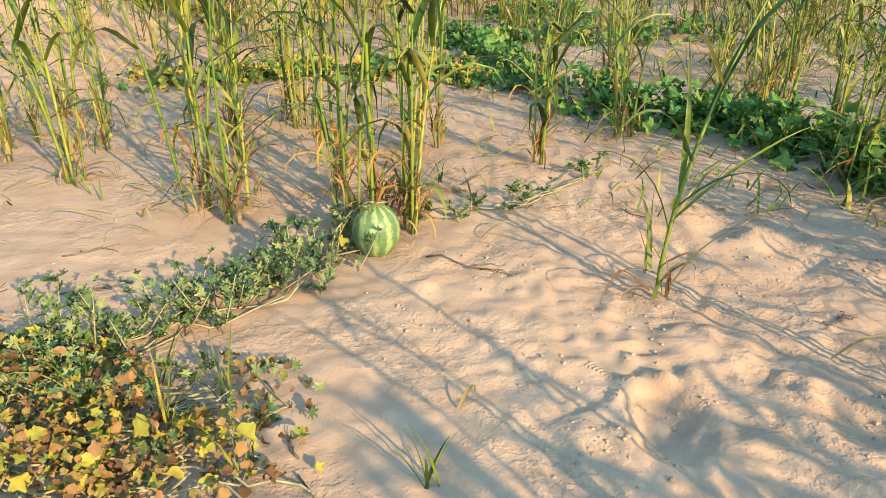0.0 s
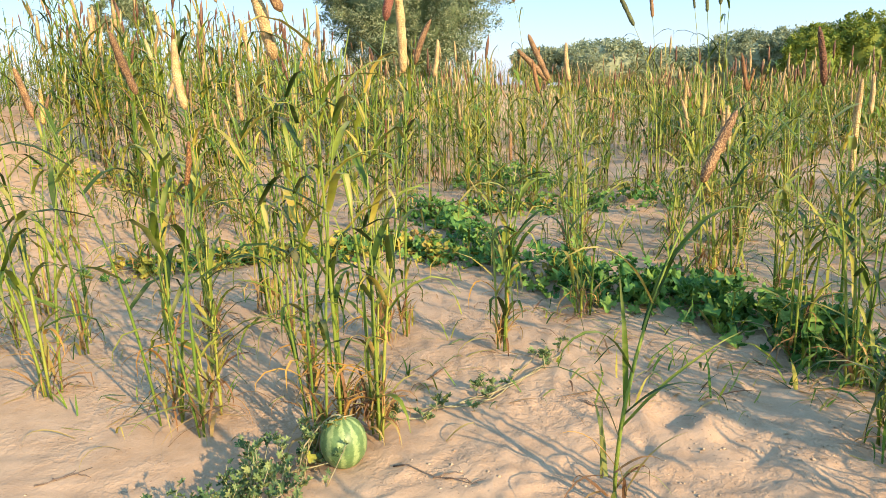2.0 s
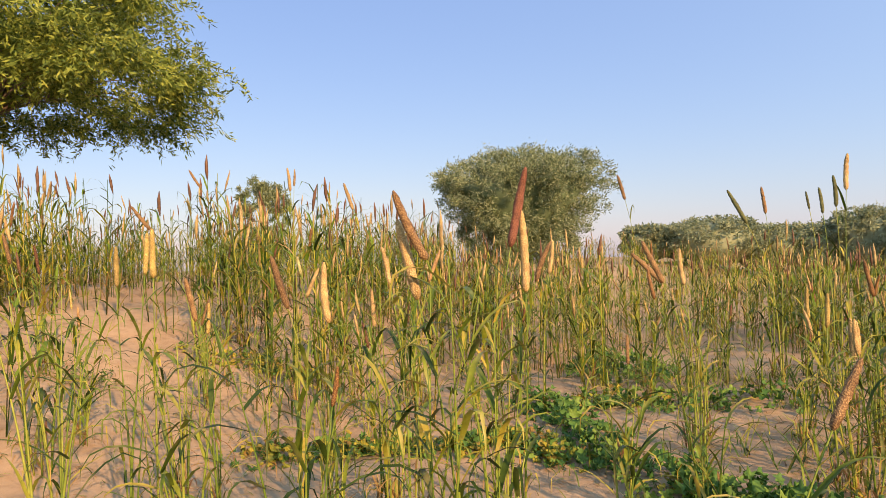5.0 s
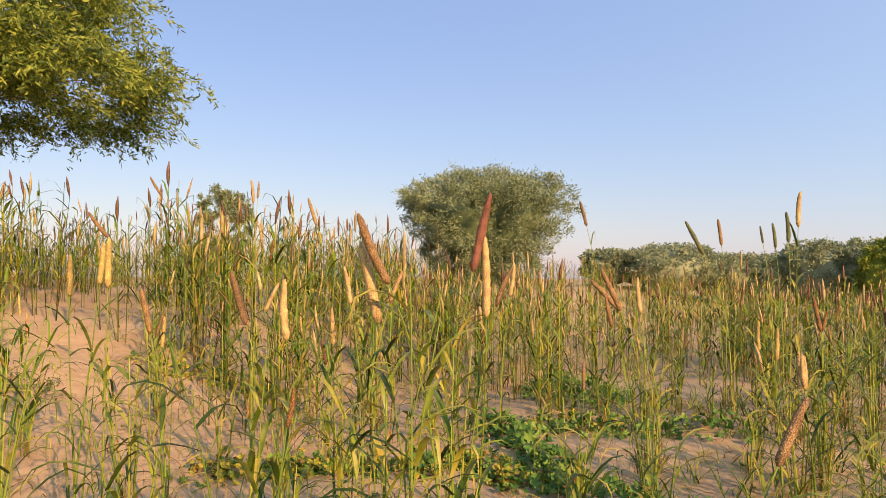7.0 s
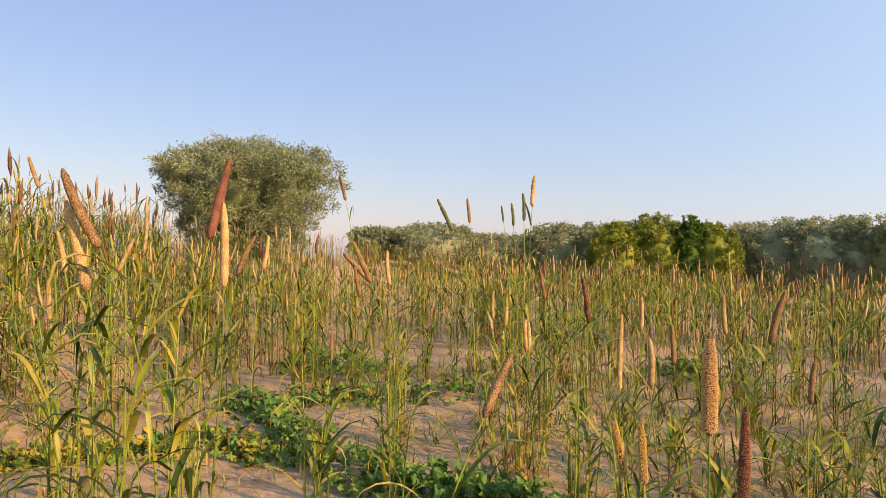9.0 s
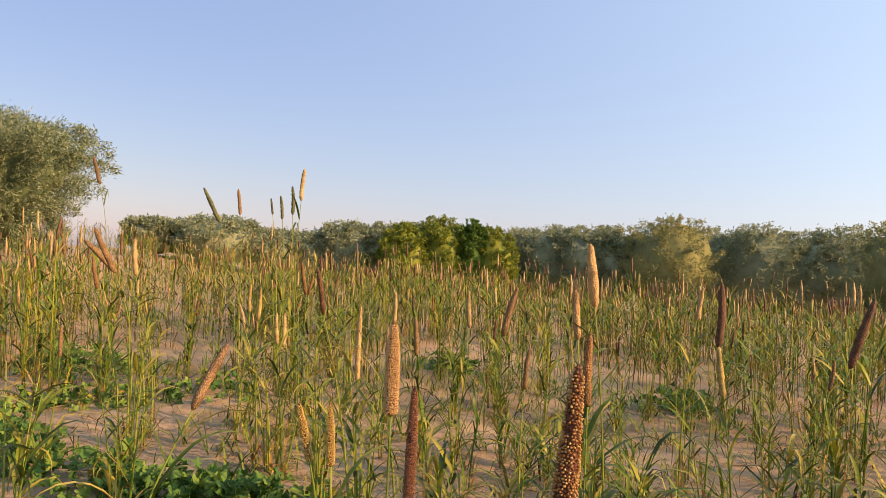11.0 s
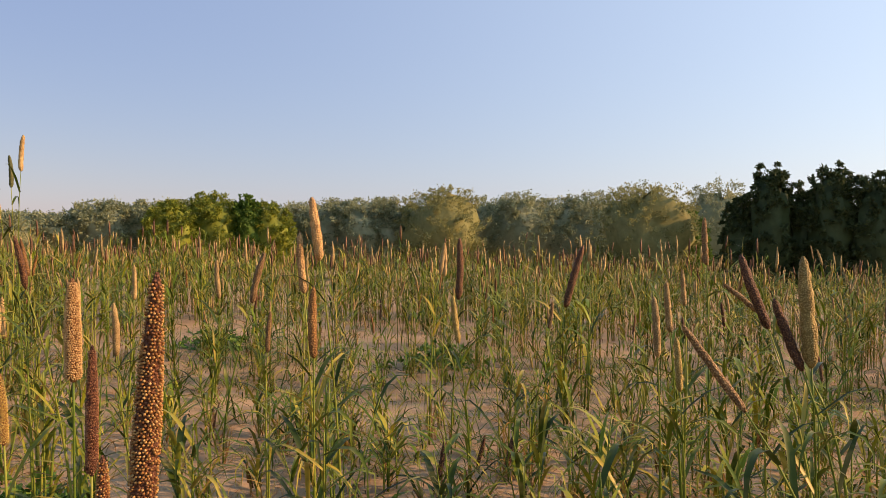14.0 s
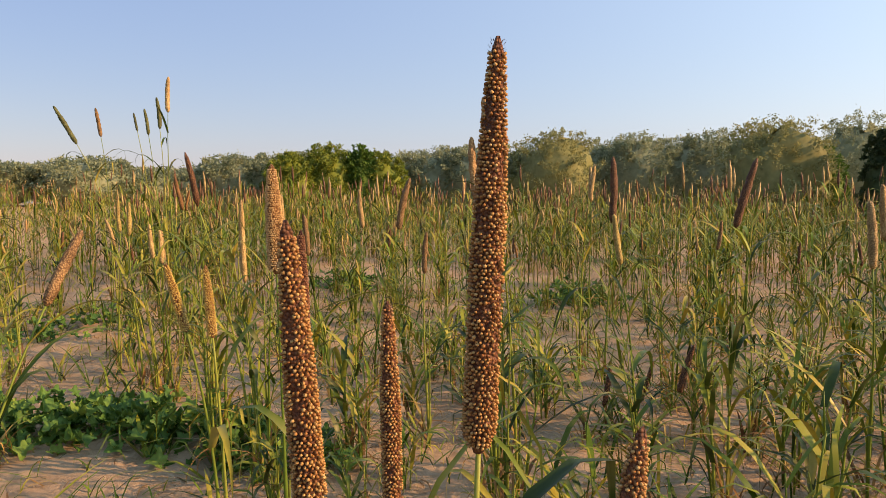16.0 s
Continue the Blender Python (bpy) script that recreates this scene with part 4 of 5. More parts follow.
# ---- the rest of the near field: tufts of a few kinds, copied ----
rng = random.Random(21)
KINDS = []
for i in range(10):
    h = [0.95, 1.1, 1.25, 0.8, 1.15, 1.3, 0.65, 1.05, 1.2, 0.9][i]
    KINDS.append(clump(300 + i, -30 - i, -20, h, [4, 5, 5, 4, 6, 5, 4, 5, 5, 6][i], [2, 2, 3, 0, 3, 3, 0, 2, 3, 2][i], leaves=10, wide=1.15, joined=True))
LEAFY = [clump(330 + i, -30 - i, -24, h, n, 0, 0.2, leaves=9, wide=1.2) for i, (h, n) in enumerate(((0.62, 4), (0.75, 3), (0.5, 4), (0.85, 4)))]
LOW = [clump(340 + i, -30 - i, -28, h, 4, 0, 0.3, leaves=8, wide=1.1, joined=True) for i, h in enumerate((0.42, 0.34, 0.5))]


def clear_of(x, y, gap):
    return all((x - a) ** 2 + (y - b) ** 2 > gap * gap for a, b in PLACED)


def open_sand(x, y):
    """Bare stretches: round the melon, where the walk goes, and a few gaps in the crop."""
    if -1.6 < x < 1.35 and -0.9 < y < (3.4 if x < 1.1 else 2.75):
        return True
    if math.hypot(x - 0.3, y - 0.1) < 1.15:
        return True
    for cx, cy, rx, ry in ((-2.6, 2.2, 1.3, 0.9), (1.6, 4.1, 0.7, 0.8), (1.0, 6.0, 1.3, 0.5), (3.1, 4.4, 0.9, 0.5), (4.6, 3.6, 0.6, 0.9), (-5.6, 7.4, 2.0, 0.9), (-3.0, 5.6, 1.6, 0.7), (-1.3, 4.4, 0.9, 0.5), (-6.9, 10.2, 2.2, 1.0), (-4.4, 9.2, 1.2, 0.6), (5.4, 5.4, 0.9, 0.6), (6.5, 2.8, 0.7, 0.6), (1.2, 8.6, 1.0, 0.8), (0.3, 5.1, 1.3, 0.5), (0.3, 3.9, 0.9, 0.7), (1.3, 4.0, 1.0, 0.8), (2.6, 2.5, 0.5, 0.5), (4.2, 1.2, 0.5, 0.6), (3.4, 6.2, 0.8, 0.5), (-0.6, 7.6, 0.9, 0.5), (2.0, 3.9, 0.8, 0.9)):
        if ((x - cx) / rx) ** 2 + ((y - cy) / ry) ** 2 < 1:
            return True
    return False


HEIGHTS = (0.95, 1.1, 1.25, 0.8, 1.15, 1.3, 0.65, 1.05, 1.2, 0.9)
used, count = set(), 0
while count < 165:
    r = rng.uniform(2.2, 8.5)
    a = radians(rng.uniform(-52, 108))
    x, y = 0.2 + r * math.sin(a), 0.1 + r * math.cos(a)
    thin = x < -0.3 and r < 8.0
    if open_sand(x, y) or not clear_of(x, y, 0.5 if thin else 0.36 if r < 7 else 0.33) or (thin and rng.random() < 0.35):
        continue
    PLACED.append((x, y))
    low = r < 4.2 and x > 0.5
    k = rng.randrange(4) if low else rng.randrange(10)
    s = rng.uniform(0.85, 1.15) * (1.28 if x < -2 and y > 4 else 1.0)
    if low:
        s = rng.uniform(0.8, 1.1)
    elif r < 7 and x > -2:
        s = min(s, (0.8 if x > 1.5 and r < 6 else 1.0 if r < 4.2 or x > 1.5 else 1.3) / HEIGHTS[k])
    m = pose(x, y, gz(x, y) - 0.012, rng.uniform(-4, 4), rng.uniform(-4, 4), rng.uniform(0, 360)) @ Matrix.Diagonal((s, s, s, 1))
    kind = (LEAFY if low else KINDS)[k]
    if kind in used:
        copy_thing(kind, m)
    else:
        kind.matrix_basis = m
        used.add(kind)
    count += 1
# low leafy tufts between the taller ones, on the trodden sand
used, count = set(), 0
while count < 34:
    r, a = rng.uniform(2.0, 4.8), radians(rng.uniform(22, 88))
    x, y = 0.3 + r * math.sin(a), r * math.cos(a)
    if not clear_of(x, y, 0.24) or (x < 1.25 and y < 2.0) or (x < 1.9 and y > 2.0):
        continue
    PLACED.append((x, y))
    m = pose(x, y, gz(x, y) - 0.012, 0, 0, rng.uniform(0, 360)) @ Matrix.Scale(rng.uniform(0.75, 1.2), 4)
    kind = rng.choice(LOW)
    if kind in used:
        copy_thing(kind, m)
    else:
        kind.matrix_basis = m
        used.add(kind)
    count += 1
# plants behind the walk, whose shadows fall across the sand
for x, y, k, s in ((0.95, -0.75, 4, 1.0), (0.2, -0.75, 8, 1.05), (1.5, -0.3, 7, 1.0), (-0.55, -0.5, 2, 1.0), (1.2, -0.35, 5, 0.9),
                   (-1.1, -0.1, 7, 0.9), (2.0, -0.5, 1, 1.0), (1.7, -0.9, 4, 1.0), (0.5, -1.4, 8, 1.0), (2.5, -0.3, 2, 1.0)):
    copy_thing(KINDS[k], pose(x, y, gz(x, y) - 0.012, 0, 0, 77 * k + 40 * x) @ Matrix.Diagonal((s, s, s, 1)))
for i, (x, y, h) in enumerate(((1.02, -0.12, 0.95), (1.32, -0.42, 1.1), (1.5, -0.1, 0.9), (1.8, -0.3, 1.0), (1.05, -0.62, 1.2), (0.62, -0.45, 0.8), (1.28, -0.16, 0.85), (1.6, -0.55, 1.15), (0.85, -0.95, 1.25), (2.1, -0.5, 1.1), (2.0, -0.85, 1.2), (1.35, -0.9, 1.3), (1.95, -0.2, 1.05), (2.2, -0.3, 1.1), (2.45, -0.35, 1.15), (2.3, -0.6, 1.25), (2.6, -0.7, 1.3))):
    clump(350 + i, x, y, h, 3, 0, 0.25, leaves=10, wide=1.9, joined=True)

# ---- the far field, one sheet of crop that nobody could count ----


def far_field(total):
    rng = random.Random(5)

    def proto(blades, segs):
        v, f, mi = [], [], []

        def add(p, mat):
            o = len(v)
            v.extend(p[0])
            f.extend([tuple(o + e for e in q) for q in p[1]])
            mi.extend([mat] * len(p[1]))

        for s in range(rng.choice((3, 3, 4, 4))):
            h = rng.uniform(0.8, 1.3)
            a = rng.uniform(0, 6.28)
            sp = rng.uniform(0.03, 0.22)
            e = Vector((math.cos(a) * sp, math.sin(a) * sp, h))
            b = Vector((math.cos(a) * 0.05, math.sin(a) * 0.05, -0.03))
            mid = b.lerp(e, 0.5) + Vector((0, 0, 0.04))
            add(tube([b, mid, e], [0.0046, 0.0040, 0.0028], 3), 0)
            az = rng.uniform(0, 6.28)
            for k in range(blades):
                az += math.pi + rng.gauss(0, 0.5)
                t = (k + 0.6) / blades
                dead = t < 0.3 or rng.random() < 0.12
                add(blade(rng, b.lerp(e, 0.05 + 0.9 * t), az, rng.uniform(0.22, 0.40), rng.uniform(0.018, 0.034) * (0.7 if dead else 1.0), rng.uniform(0.3, 1.2), rng.uniform(2.0, 4.6), segs, flat=True), 3 if dead else 0)
            if rng.random() < 0.6:
                ln = rng.uniform(0.13, 0.26)
                d = Vector((rng.uniform(-0.22, 0.22), rng.uniform(-0.22, 0.22), 1)).normalized()
                add(spindle(rng, e, e + d * ln, ln * rng.uniform(0.055, 0.075), 3, 4, 0.1), 2 if rng.random() < 0.18 else 1)
        return np.array([tuple(q) for q in v]), f, mi

    full, light = [proto(8, 4) for _ in range(9)], [proto(6, 2) for _ in range(9)]
    xs, ys = [], []
    while len(xs) < total:
        r = math.sqrt(rng.uniform(9.0 ** 2, 36.0 ** 2)) if rng.random() < 0.6 else math.sqrt(rng.uniform(6.0 ** 2, 15.0 ** 2))
        a = radians(rng.uniform(-58, 112))
        x, y = r * math.sin(a), r * math.cos(a)
        if open_sand(x, y) or (r < 11 and not clear_of(x, y, 0.25)):
            continue
        bare = float(value_noise(np.array([x * 0.9]), np.array([y * 0.9]), 77)[0]) + 0.6 * float(value_noise(np.array([x * 2.3]), np.array([y * 2.3]), 78)[0])
        if bare < (-0.12 if r < 14 else -0.3) and rng.random() < 0.85:
            continue
        xs.append(x)
        ys.append(y)
    zs = land(np.array(xs), np.array(ys))
    V, F, M, o = [], [], [], 0
    for x, y, z in zip(xs, ys, zs):
        pv, pf, pm = rng.choice(full if math.hypot(x, y) < 15 else light)
        t, s = rng.uniform(0, 6.28), min(rng.gauss(0.98, 0.16), 0.95 if x > 1 and math.hypot(x, y) < 13 else 1.4) * (1.3 if x < -2 else 1.0)
        c, q = math.cos(t) * s, math.sin(t) * s
        w = np.empty_like(pv)
        w[:, 0], w[:, 1], w[:, 2] = pv[:, 0] * c - pv[:, 1] * q + x, pv[:, 0] * q + pv[:, 1] * c + y, pv[:, 2] * s + z
        V.append(w)
        F.extend([tuple(o + e for e in g) for g in pf])
        M.extend(pm)
        o += len(pv)
    ob = mesh_object("millet_crop", np.concatenate(V).tolist(), F, [FIELD_LEAF, FIELD_HEAD, FIELD_HEAD_DARK, SHEET_DRY], index=M)
    tagged(ob, "distant ripening millet crop, green leaves and tan heads", "millet crop", kind="stuff")


far_field(3300)

# ---- trees and bushes ----


def plumes(r, starts, ends, per, girth, leaf_len, leaf_wid, droop=0.0):
    """Feathery twigs from starts to ends, each clothed with many small leaf sprays; gaps stay between the twigs."""
    m = len(starts)
    a, b = np.repeat(starts, per, 0), np.repeat(ends, per, 0)
    n = m * per
    s = r.uniform(0.12, 1.0, n) ** 0.75
    along = b - a
    length = np.linalg.norm(along, axis=1)[:, None]
    along = along / np.maximum(length, 1e-6)
    p = a + (b - a) * s[:, None] + r.normal(size=(n, 3)) * (girth * (1.15 - 0.75 * s))[:, None]
    p[:, 2] -= droop * s * s * length[:, 0]
    d = along * 0.8 + r.normal(size=(n, 3)) * 0.75 + np.array([0, 0, -droop])
    d /= np.linalg.norm(d, axis=1)[:, None]
    side = np.cross(d, r.normal(size=(n, 3)))
    side /= np.linalg.norm(side, axis=1)[:, None]
    ln = leaf_len * r.uniform(0.6, 1.4, n)[:, None]
    wd = leaf_wid * r.uniform(0.6, 1.3, n)[:, None] * 0.5
    V = np.stack([p, p + d * ln * 0.5 + side * wd, p + d * ln, p + d * ln * 0.5 - side * wd], 1).reshape(-1, 3)
    return V.tolist(), np.arange(n * 4).reshape(-1, 4).tolist()


def limbs(rng, trunk, radius, ends):
    """A bent tapering trunk and thin limbs that part from it towards the ends."""
    k = len(trunk) - 1
    tv, tf = tube(trunk, [radius * (1.25 - 0.55 * i / k) for i in range(k + 1)], 9)
    for end in ends:
        start = trunk[-1].lerp(trunk[-2], rng.uniform(0, 0.5))
        rise = Vector((0, 0, 0.12 * (end - start).length))
        pts = curve_points(start, start.lerp(end, 0.35) + rise, start.lerp(end, 0.72) + rise, end, 5)
        r0 = radius * rng.uniform(0.08, 0.2)
        v, f = tube(pts, [r0 * (1 - 0.17 * i) for i in range(6)], 5)
        o = len(tv)
        tv += v
        tf += [tuple(o + w for w in g) for g in f]
    return tv, tf


def feathery_bush(name, label, category, seed, x, y, height, spread, widest, leaf_mat, twigs, per, leaf_len, leaf_wid, lowest=-0.5, core=0.0, lump=0.25, group="", droop=0.0, flat=0.8, skirt=0.75, ragged=0.3, comb=0.3, thick=0.045):
    """A thorn bush: twigs fan out from the middle to an uneven dome that is widest at the height given, narrower below."""
    rng, r = random.Random(seed), np.random.RandomState(seed)
    e = root(name, x, y, gz(x, y) - 0.1)
    up, down = (height - widest) * 1.04, widest

    def surface(d):
        k = 1.0 + lump * (value_noise(d[:, 0] * 2.1 + d[:, 2] * 1.7, d[:, 1] * 2.1 - d[:, 2] * 1.3, seed) + 0.6 * value_noise(d[:, 0] * 5.0 + d[:, 2] * 4.0, d[:, 1] * 5.0 - d[:, 2] * 3.0, seed + 1))
        low = np.clip(-d[:, 2], 0, 1)
        out = np.where(d[:, 2] < 0, 1 - (1 - skirt) * low * 1.4, 1.0)
        z = np.where(d[:, 2] > 0, np.abs(d[:, 2]) ** flat * up, d[:, 2] * down)
        return np.stack([d[:, 0] * spread * k * out, d[:, 1] * spread * k * out, np.maximum(widest + z * (0.6 + 0.4 * k), 0.1)], 1)

    d = r.normal(size=(twigs * 4, 3))
    d /= np.linalg.norm(d, axis=1)[:, None]
    d = d[d[:, 2] > lowest][:twigs]
    ends = surface(d)
    middle = np.array([0, 0, widest * 0.8])
    ends = middle + (ends - middle) * (1.02 - ragged * r.uniform(0, 1, len(d)) ** 1.5)[:, None]
    starts = middle + (ends - middle) * r.uniform(0.6, 0.82, len(d))[:, None]
    level = r.uniform(0, 1, len(d)) > comb
    starts[:, :2] += r.normal(size=(len(d), 2)) * np.where(level, 0.14, 0.05)[:, None] * spread
    starts[:, 2] = np.where(level, ends[:, 2] - r.uniform(-0.03, 0.10, len(d)) * spread, starts[:, 2])
    v, f = plumes(r, starts, ends, per, thick * spread, leaf_len, leaf_wid, droop)
    if core:
        n, m = 20, 9
        q = np.array([(math.cos(2 * math.pi * k / n) * math.sin(math.pi * (i + 0.5) / m), math.sin(2 * math.pi * k / n) * math.sin(math.pi * (i + 0.5) / m), math.cos(math.pi * (i + 0.5) / m)) for i in range(m) for k in range(n)])
        cv = middle + (surface(q) - middle) * (core * r.uniform(0.85, 1.1, len(q)))[:, None]
        o = len(v)
        v += cv.tolist()
        f += [[o + i * n + k, o + i * n + (k + 1) % n, o + (i + 1) * n + (k + 1) % n, o + (i + 1) * n + k] for i in range(m - 1) for k in range(n)] + [[o + k for k in range(n)]]
    tv, tf = limbs(rng, [Vector((0, 0, 0)), Vector((0.05 * spread, 0.02, widest * 0.25)), Vector((0, 0, widest * 0.5))], 0.035 * spread, [Vector(p) for p in starts[:40]])
    mesh_object("trunk", tv, tf, BARK, e)
    mesh_object("crown", v, f, leaf_mat, e)
    return tagged(e, label, category, group)


# umbrella-shaped bush beyond the crop, and a smaller one beside it
feathery_bush("acacia_bush", "flat-topped grey-green thorn bush standing beyond the millet", "bush", 11, -0.53, 18.6, 4.24 - gz(-0.53, 18.6), 2.42, 3.35 - gz(-0.53, 18.6), BUSH_LEAF, 640, 165, 0.09, 0.021, -0.8, lump=0.4, core=0.6, skirt=0.68, flat=0.95, ragged=0.38, comb=0.6)
feathery_bush("thorn_bush", "small dark thorn bush half hidden by millet", "bush", 12, -7.75, 19.3, 4.0 - gz(-7.75, 19.3), 0.85, 2.9 - gz(-7.75, 19.3), BUSH_LEAF, 200, 80, 0.11, 0.024, -0.8, lump=0.4)


def spreading_tree(seed, x, y, trunk, radius, middle, wide, high, leaf_mat, boughs, twigs, per):
    """A large tree: leaning trunk, boughs to flat layered sprays under a dome, and twigs that hang at the rim."""
    rng, r = random.Random(seed), np.random.RandomState(seed)
    e = root("mesquite_tree", x, y, gz(x, y) - 0.1)
    tips, starts, ends = [], [], []
    for k in range(boughs):
        a, q = 2.39996 * k + rng.uniform(-0.3, 0.3), math.sqrt((k + 0.5) / boughs)
        top = math.sqrt(max(0.0, 1 - q ** 2.6))
        lay = rng.random() ** 1.3
        c = Vector(middle) + Vector((math.cos(a) * q * wide * 0.93, math.sin(a) * q * wide * 0.93, high * top * 0.95 * lay + rng.uniform(-0.15, 0.25)))
        tips.append(c)
        out = Vector((math.cos(a), math.sin(a), 0.0))
        for _ in range(twigs):
            g = rng.uniform(0, 6.28)
            ln = rng.uniform(0.55, 1.15)
            d = Vector((math.cos(g), math.sin(g), rng.uniform(-0.25, 0.45))) + out * 0.6 * q
            st = c + Vector((rng.gauss(0, 0.22), rng.gauss(0, 0.22), rng.gauss(0, 0.12)))
            starts.append(st)
            ends.append(st + d.normalized() * ln)
    v, f = plumes(r, np.array([tuple(p) for p in starts]), np.array([tuple(p) for p in ends]), per, 0.08, 0.13, 0.034, 0.48)
    tv, tf = limbs(rng, trunk, radius, tips)
    mesh_object("trunk", tv, tf, BARK, e)
    mesh_object("crown", v, f, leaf_mat, e)
    return tagged(e, "large spreading tree with feathery drooping yellow-green foliage", "tree")


# large tree whose drooping crown hangs into the field
spreading_tree(14, -11.2, 11.2, [Vector((0, 0, 0)), Vector((0.15, 0.2, 1.2)), Vector((0.55, 0.5, 2.6)), Vector((1.15, 0.95, 4.1))], 0.24, (0.75, 0.7, 3.75), 4.05, 4.4, TREE_LEAF, 115, 23, 52)

# belt of scrub round the far edge: bearing, distance, top as an angle over the eye, half breadth in degrees
for az, dist, el, half in ((8.6, 40, 2.45, 1.5), (11.2, 43, 2.3, 2.2), (13.4, 40, 2.85, 2.6), (17.5, 43, 2.0, 2.6), (20.5, 43, 2.05, 2.4), (23.4, 42, 2.85, 2.1), (26.2, 42, 2.95, 2.1), (29.0, 44, 3.05, 2.2), (33.0, 46, 2.9, 2.6),
                           (37.2, 48, 3.0, 2.4), (40.0, 47, 3.2, 2.4), (42.6, 46, 3.4, 2.3), (44.8, 46, 3.4, 2.0), (52.8, 50, 3.4, 2.3), (55.4, 49, 3.75, 2.4), (58.6, 50, 3.45, 2.4), (61.2, 50, 3.65, 2.4)):
    a = radians(az)
    x, y = dist * math.sin(a), dist * math.cos(a)
    z = gz(x, y)
    top = 1.32 + dist * math.tan(radians(el))
    feathery_bush("scrub_bush", "grey-green scrub bush in the belt along the field edge", "bush", int(az * 10), x, y, top - z, dist * math.tan(radians(half)) * 1.45, (top - z) * 0.6, SCRUB_LEAF, 260, 40, 0.17, 0.085, -0.4, 0.8, 0.25, "scrub belt", flat=0.7, skirt=1.0, ragged=0.22, thick=0.05)
for az, dist, el, half, mat, what in ((30.9, 40, 3.6, 2.3, LIME_LEAF, "bright yellow-green shrub"), (27.9, 39, 3.0, 2.0, LIME_LEAF, "yellow-green shrub"), (35.2, 40, 2.95, 1.9, LIME_LEAF, "low yellow-green shrub"), (33.5, 39.5, 3.45, 1.2, FRESH_LEAF, "fresh dark green shrub"),
                                      (48.9, 44, 4.3, 3.4, OLIVE_LEAF, "rounded olive scrub tree"), (65.0, 43, 4.45, 3.6, OLIVE_LEAF, "broad olive-brown scrub tree"), (70.4, 58, 4.35, 3.0, SCRUB_LEAF, "tall grey-green scrub tree"), (68.2, 46, 2.2, 1.6, FRESH_LEAF, "dark green shrub")):
    a = radians(az)
    x, y = dist * math.sin(a), dist * math.cos(a)
    z = gz(x, y)
    top = 1.32 + dist * math.tan(radians(el))
    feathery_bush("scrub_tree", what + " at the far edge of the field", "shrub", int(az * 7), x, y, top - z, dist * math.tan(radians(half)) * 1.1, (top - z) * 0.5, mat, 300, 44, 0.15, 0.075, -0.5, 0.8, 0.28, flat=0.75, skirt=0.95, ragged=0.22, thick=0.05)
for az, dist, el, half in ((71.9, 42, 3.3, 1.4), (74.0, 41, 5.5, 1.6), (76.0, 42, 3.8, 1.5), (77.9, 41, 5.35, 1.7), (80.6, 41, 4.7, 1.8), (84.0, 42, 5.4, 2.2)):
    a = radians(az)
    x, y = dist * math.sin(a), dist * math.cos(a)
    z = gz(x, y)
    top = 1.3 + dist * math.tan(radians(el))
    feathery_bush("dark_tree", "dense dark green tree at the field edge", "tree", int(az * 9), x, y, top - z, dist * math.tan(radians(half)) * 1.1, (top - z) * 0.5, DARK_LEAF, 240, 62, 0.18, 0.085, -0.85, 0.78, 0.22, "dark trees", droop=0.2, flat=0.6, skirt=1.0, ragged=0.22)

# ---- clods and litter on the sand ----


def clods(total):
    rng = random.Random(77)
    heaps = [(0.21, 1.43), (0.28, 1.47), (0.35, 1.62)] + [(rng.gauss(0.7, 0.45), rng.gauss(1.95, 0.45)) for _ in range(22)]
    V, F = [], []
    for _ in range(total):
        if rng.random() < 0.75:
            cx, cy = rng.choice(heaps)
            x, y = rng.gauss(cx, 0.07), rng.gauss(cy, 0.055)
        else:
            x, y = rng.uniform(-1.6, 2.4), rng.uniform(0.9, 5.0)
        z = gz(x, y) - 0.001
        s = min(0.0012 + rng.expovariate(560), 0.008)
        o = len(V)
        for (a, b, c) in ((0, 0, 1), (1, 0, 0.2), (0.2, 1, 0.15), (-1, 0.1, 0.25), (-0.1, -1, 0.2), (0, 0, -0.6)):
            V.append((x + (a + rng.uniform(-0.3, 0.3)) * s, y + (b + rng.uniform(-0.3, 0.3)) * s, z + (c + rng.uniform(-0.2, 0.2)) * s * 0.8))
        F += [(o, o + 1, o + 2), (o, o + 2, o + 3), (o, o + 3, o + 4), (o, o + 4, o + 1), (o + 5, o + 2, o + 1), (o + 5, o + 3, o + 2), (o + 5, o + 4, o + 3), (o + 5, o + 1, o + 4)]
    tagged(mesh_object("soil_clods", V, F, CLOD), "scattered crumbs and clods of dry sandy soil", "clods", kind="stuff")


clods(2600)


def shoe_print(x, y, turn):
    """Tread ridges of a sole pressed into the sand."""
    V, F = [], []
    for k in range(11):
        for j, (u, w, h) in enumerate(((-0.011, -0.003, 0.0), (-0.010, 0.0, 0.005), (-0.011, 0.003, 0.0), (0.011, -0.003, 0.0), (0.010, 0.0, 0.005), (0.011, 0.003, 0.0))):
            px, py = (k - 5) * 0.0095 + w + u * 0.4, u
            qx, qy = x + px * math.cos(turn) - py * math.sin(turn), y + px * math.sin(turn) + py * math.cos(turn)
            V.append((qx, qy, gz(qx, qy) + h - 0.0005))
        o = 6 * k
        F += [(o, o + 1, o + 4, o + 3), (o + 1, o + 2, o + 5, o + 4), (o, o + 2, o + 1), (o + 3, o + 4, o + 5)]
    tagged(mesh_object("shoe_print", V, F, SAND), "ribbed tread print of a sole in sand", "shoe print")


shoe_print(0.28, 1.69, -0.55)


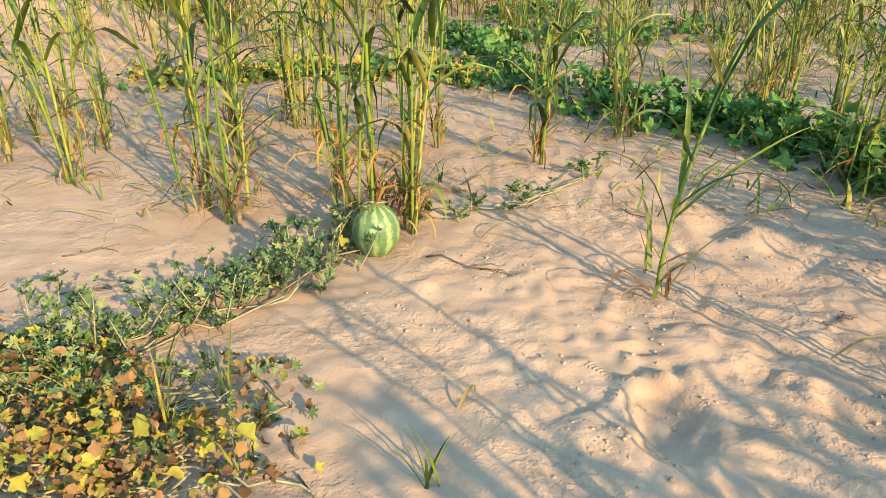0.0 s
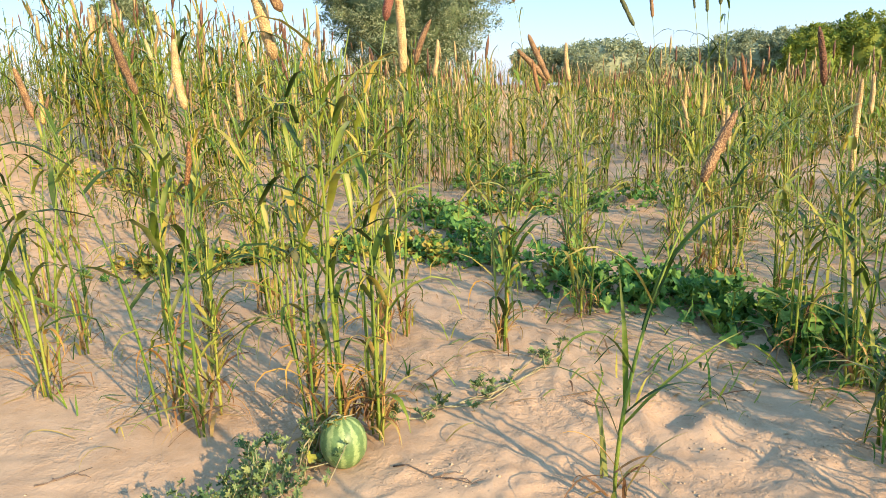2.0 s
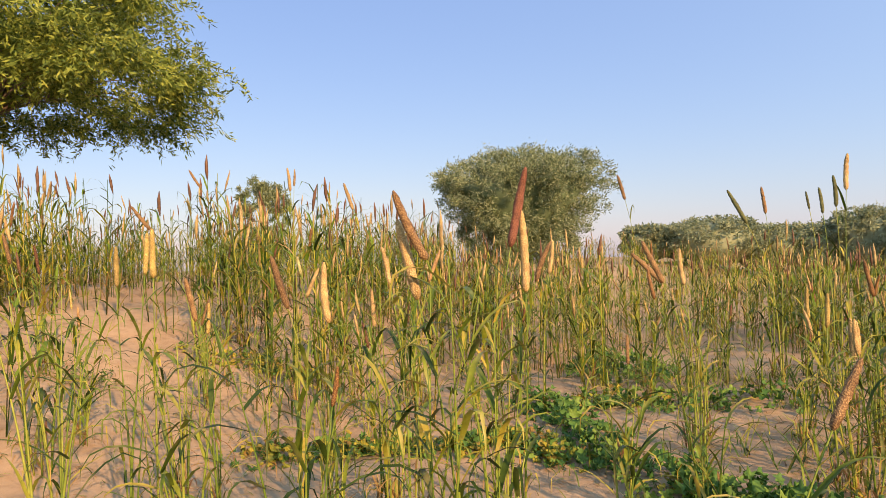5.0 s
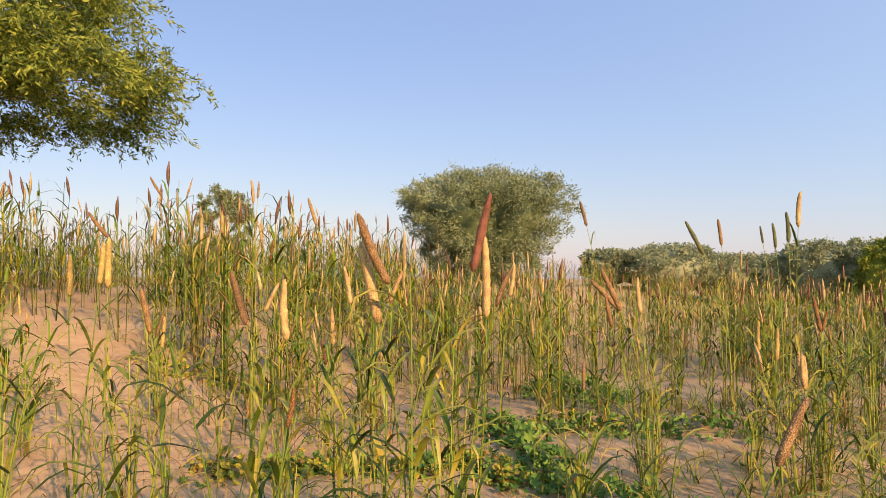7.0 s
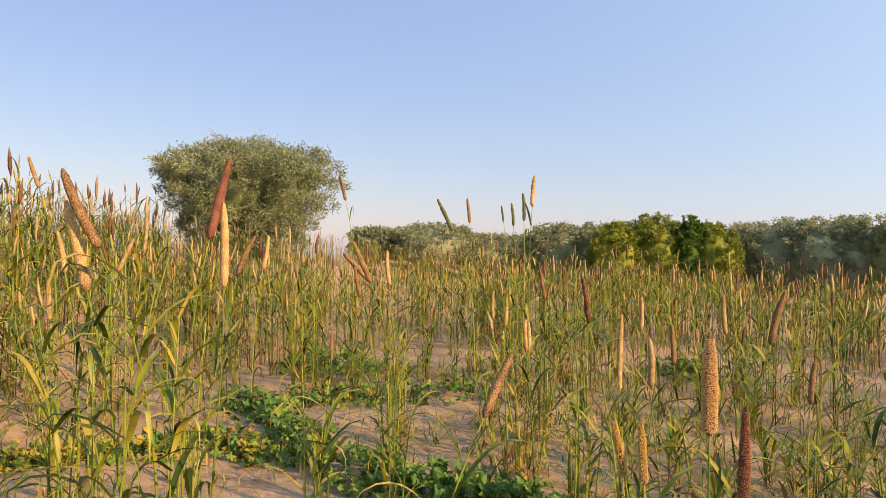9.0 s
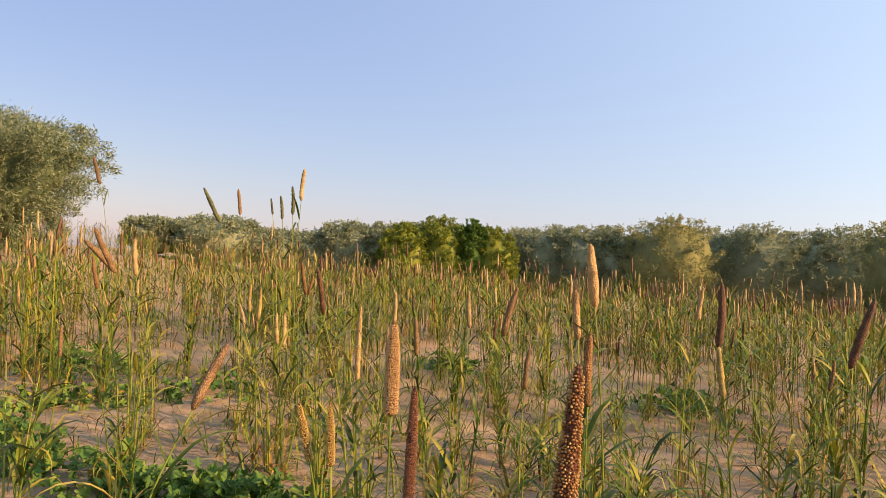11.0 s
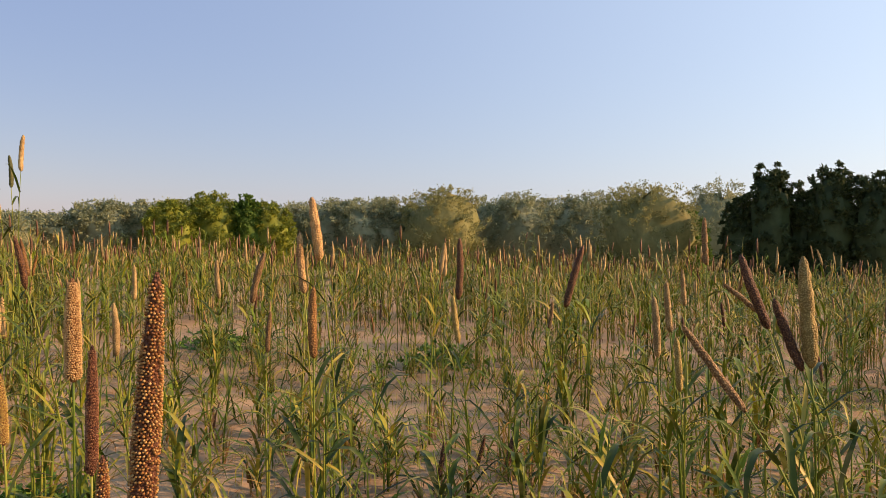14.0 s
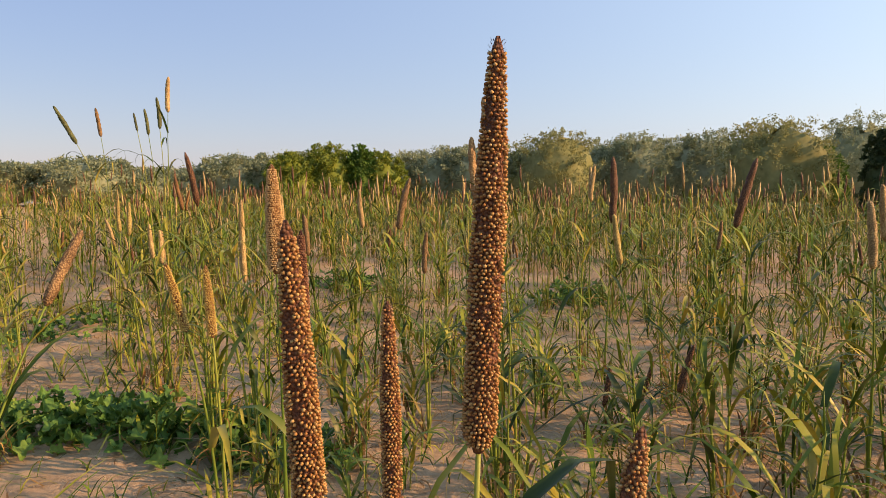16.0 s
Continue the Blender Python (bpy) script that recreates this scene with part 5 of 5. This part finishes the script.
def twig(seed, x, y, length, turn):
    """A dark dry twig with a side shoot or two, lying on the sand."""
    rng = random.Random(seed)
    e = root("dry_twig", x, y, gz(x, y))
    V, F = [], []
    for k in range(3):
        a = turn + (0 if k == 0 else rng.uniform(-1.0, 1.0))
        ln = length * (1 if k == 0 else rng.uniform(0.3, 0.5))
        st = Vector((0, 0, 0)) if k == 0 else Vector((math.cos(turn), math.sin(turn), 0)) * length * rng.uniform(0.2, 0.7)
        pts = []
        for i in range(7):
            p = st + Vector((math.cos(a), math.sin(a), 0)) * ln * i / 6 + Vector((rng.uniform(-0.006, 0.006), rng.uniform(-0.006, 0.006), 0))
            p.z = gz(x + p.x, y + p.y) - e.location.z + 0.003 + rng.random() * 0.006
            pts.append(p)
        v, f = tube(pts, [0.0028 - 0.0003 * i for i in range(7)], 5)
        o = len(V)
        V += v
        F += [tuple(o + w for w in g) for g in f]
    mesh_object("branch", V, F, BARK, e)
    tagged(e, "dark dry twig lying on pale sand", "twig", "dry twigs")


# the third, beside the melon, stands in for a thin line of shade
for i, (x, y, ln, turn) in enumerate(((-1.22, 2.25, 0.16, 0.6), (-1.12, 2.02, 0.14, 0.3), (-0.15, 2.28, 0.30, -0.5), (0.86, 1.92, 0.12, 0.4), (-0.35, 1.40, 0.09, 2.0), (0.60, 2.62, 0.12, 2.6), (-1.3, 1.95, 0.12, 1.4))):
    twig(700 + i, x, y, ln, turn)


def fallen_leaf(seed, x, y, az, ln):
    rng = random.Random(seed)
    e = root("fallen_leaf", x, y, gz(x, y))
    v, f = blade(rng, (0, 0, 0.004), az, ln, 0.012, 0.7, 3.0, 8)
    mesh_object("blade", [Vector((q.x, q.y, max(q.z, 0.003))) for q in v], f, SHEET_DRY, e)
    tagged(e, "curled brown dead leaf lying on sand", "leaf", "fallen leaves")


for i, (x, y, az, ln) in enumerate(((0.80, 1.76, 0.1, 0.22), (0.56, 2.0, -0.6, 0.16), (-1.25, 2.55, 3.6, 0.22), (-1.05, 2.45, 4.2, 0.2), (-0.7, 2.5, -0.9, 0.16), (0.02, 2.42, 0.4, 0.18), (-0.05, 1.55, 1.0, 0.1))):
    fallen_leaf(760 + i, x, y, az, ln)


def litter(total, name, mat, seed, flat_lying, words):
    """Fallen blades, seedlings and dry straw between the plants."""
    rng = random.Random(seed)
    V, F = [], []
    for _ in range(total):
        r, a = math.sqrt(rng.uniform(1.5 ** 2, 8.5 ** 2)), radians(rng.uniform(-50, 105))
        x, y = 0.2 + r * math.sin(a), 0.1 + r * math.cos(a)
        if (-1.6 < x < 1.3 and y < 2.6) or (x < 0.5 and rng.random() < 0.6):
            continue
        z = gz(x, y)
        green = not flat_lying and x > 1.2 and rng.random() < 0.3
        for _ in range(rng.choice((5, 7, 9))if green else rng.choice((1, 1, 2, 4))):
            grow = rng.uniform(1.2, 2.2) if green else 1.0
            v, f = blade(rng, (x + rng.uniform(-0.05, 0.05), y + rng.uniform(-0.05, 0.05), z + 0.003), rng.uniform(0, 6.28), rng.uniform(0.06, 0.22) * grow, rng.uniform(0.005, 0.013) * grow, rng.uniform(0.0, 0.4) if flat_lying else rng.uniform(0.2, 1.3), rng.uniform(0.8, 3.0), 4, flat=True)
            o = len(V)
            V += [Vector((q.x, q.y, max(q.z, z + 0.004))) for q in v] if flat_lying else v
            F += [tuple(o + w for w in g) for g in f]
    tagged(mesh_object(name, V, F, mat), words, "straw", kind="stuff")


litter(3600, "straw_and_seedlings", FIELD_LEAF, 88, False, "dry straw and small green seedlings strewn over sand")
litter(4200, "dead_straw", SHEET_DRY, 89, True, "fallen dead brown straw lying between millet tufts")
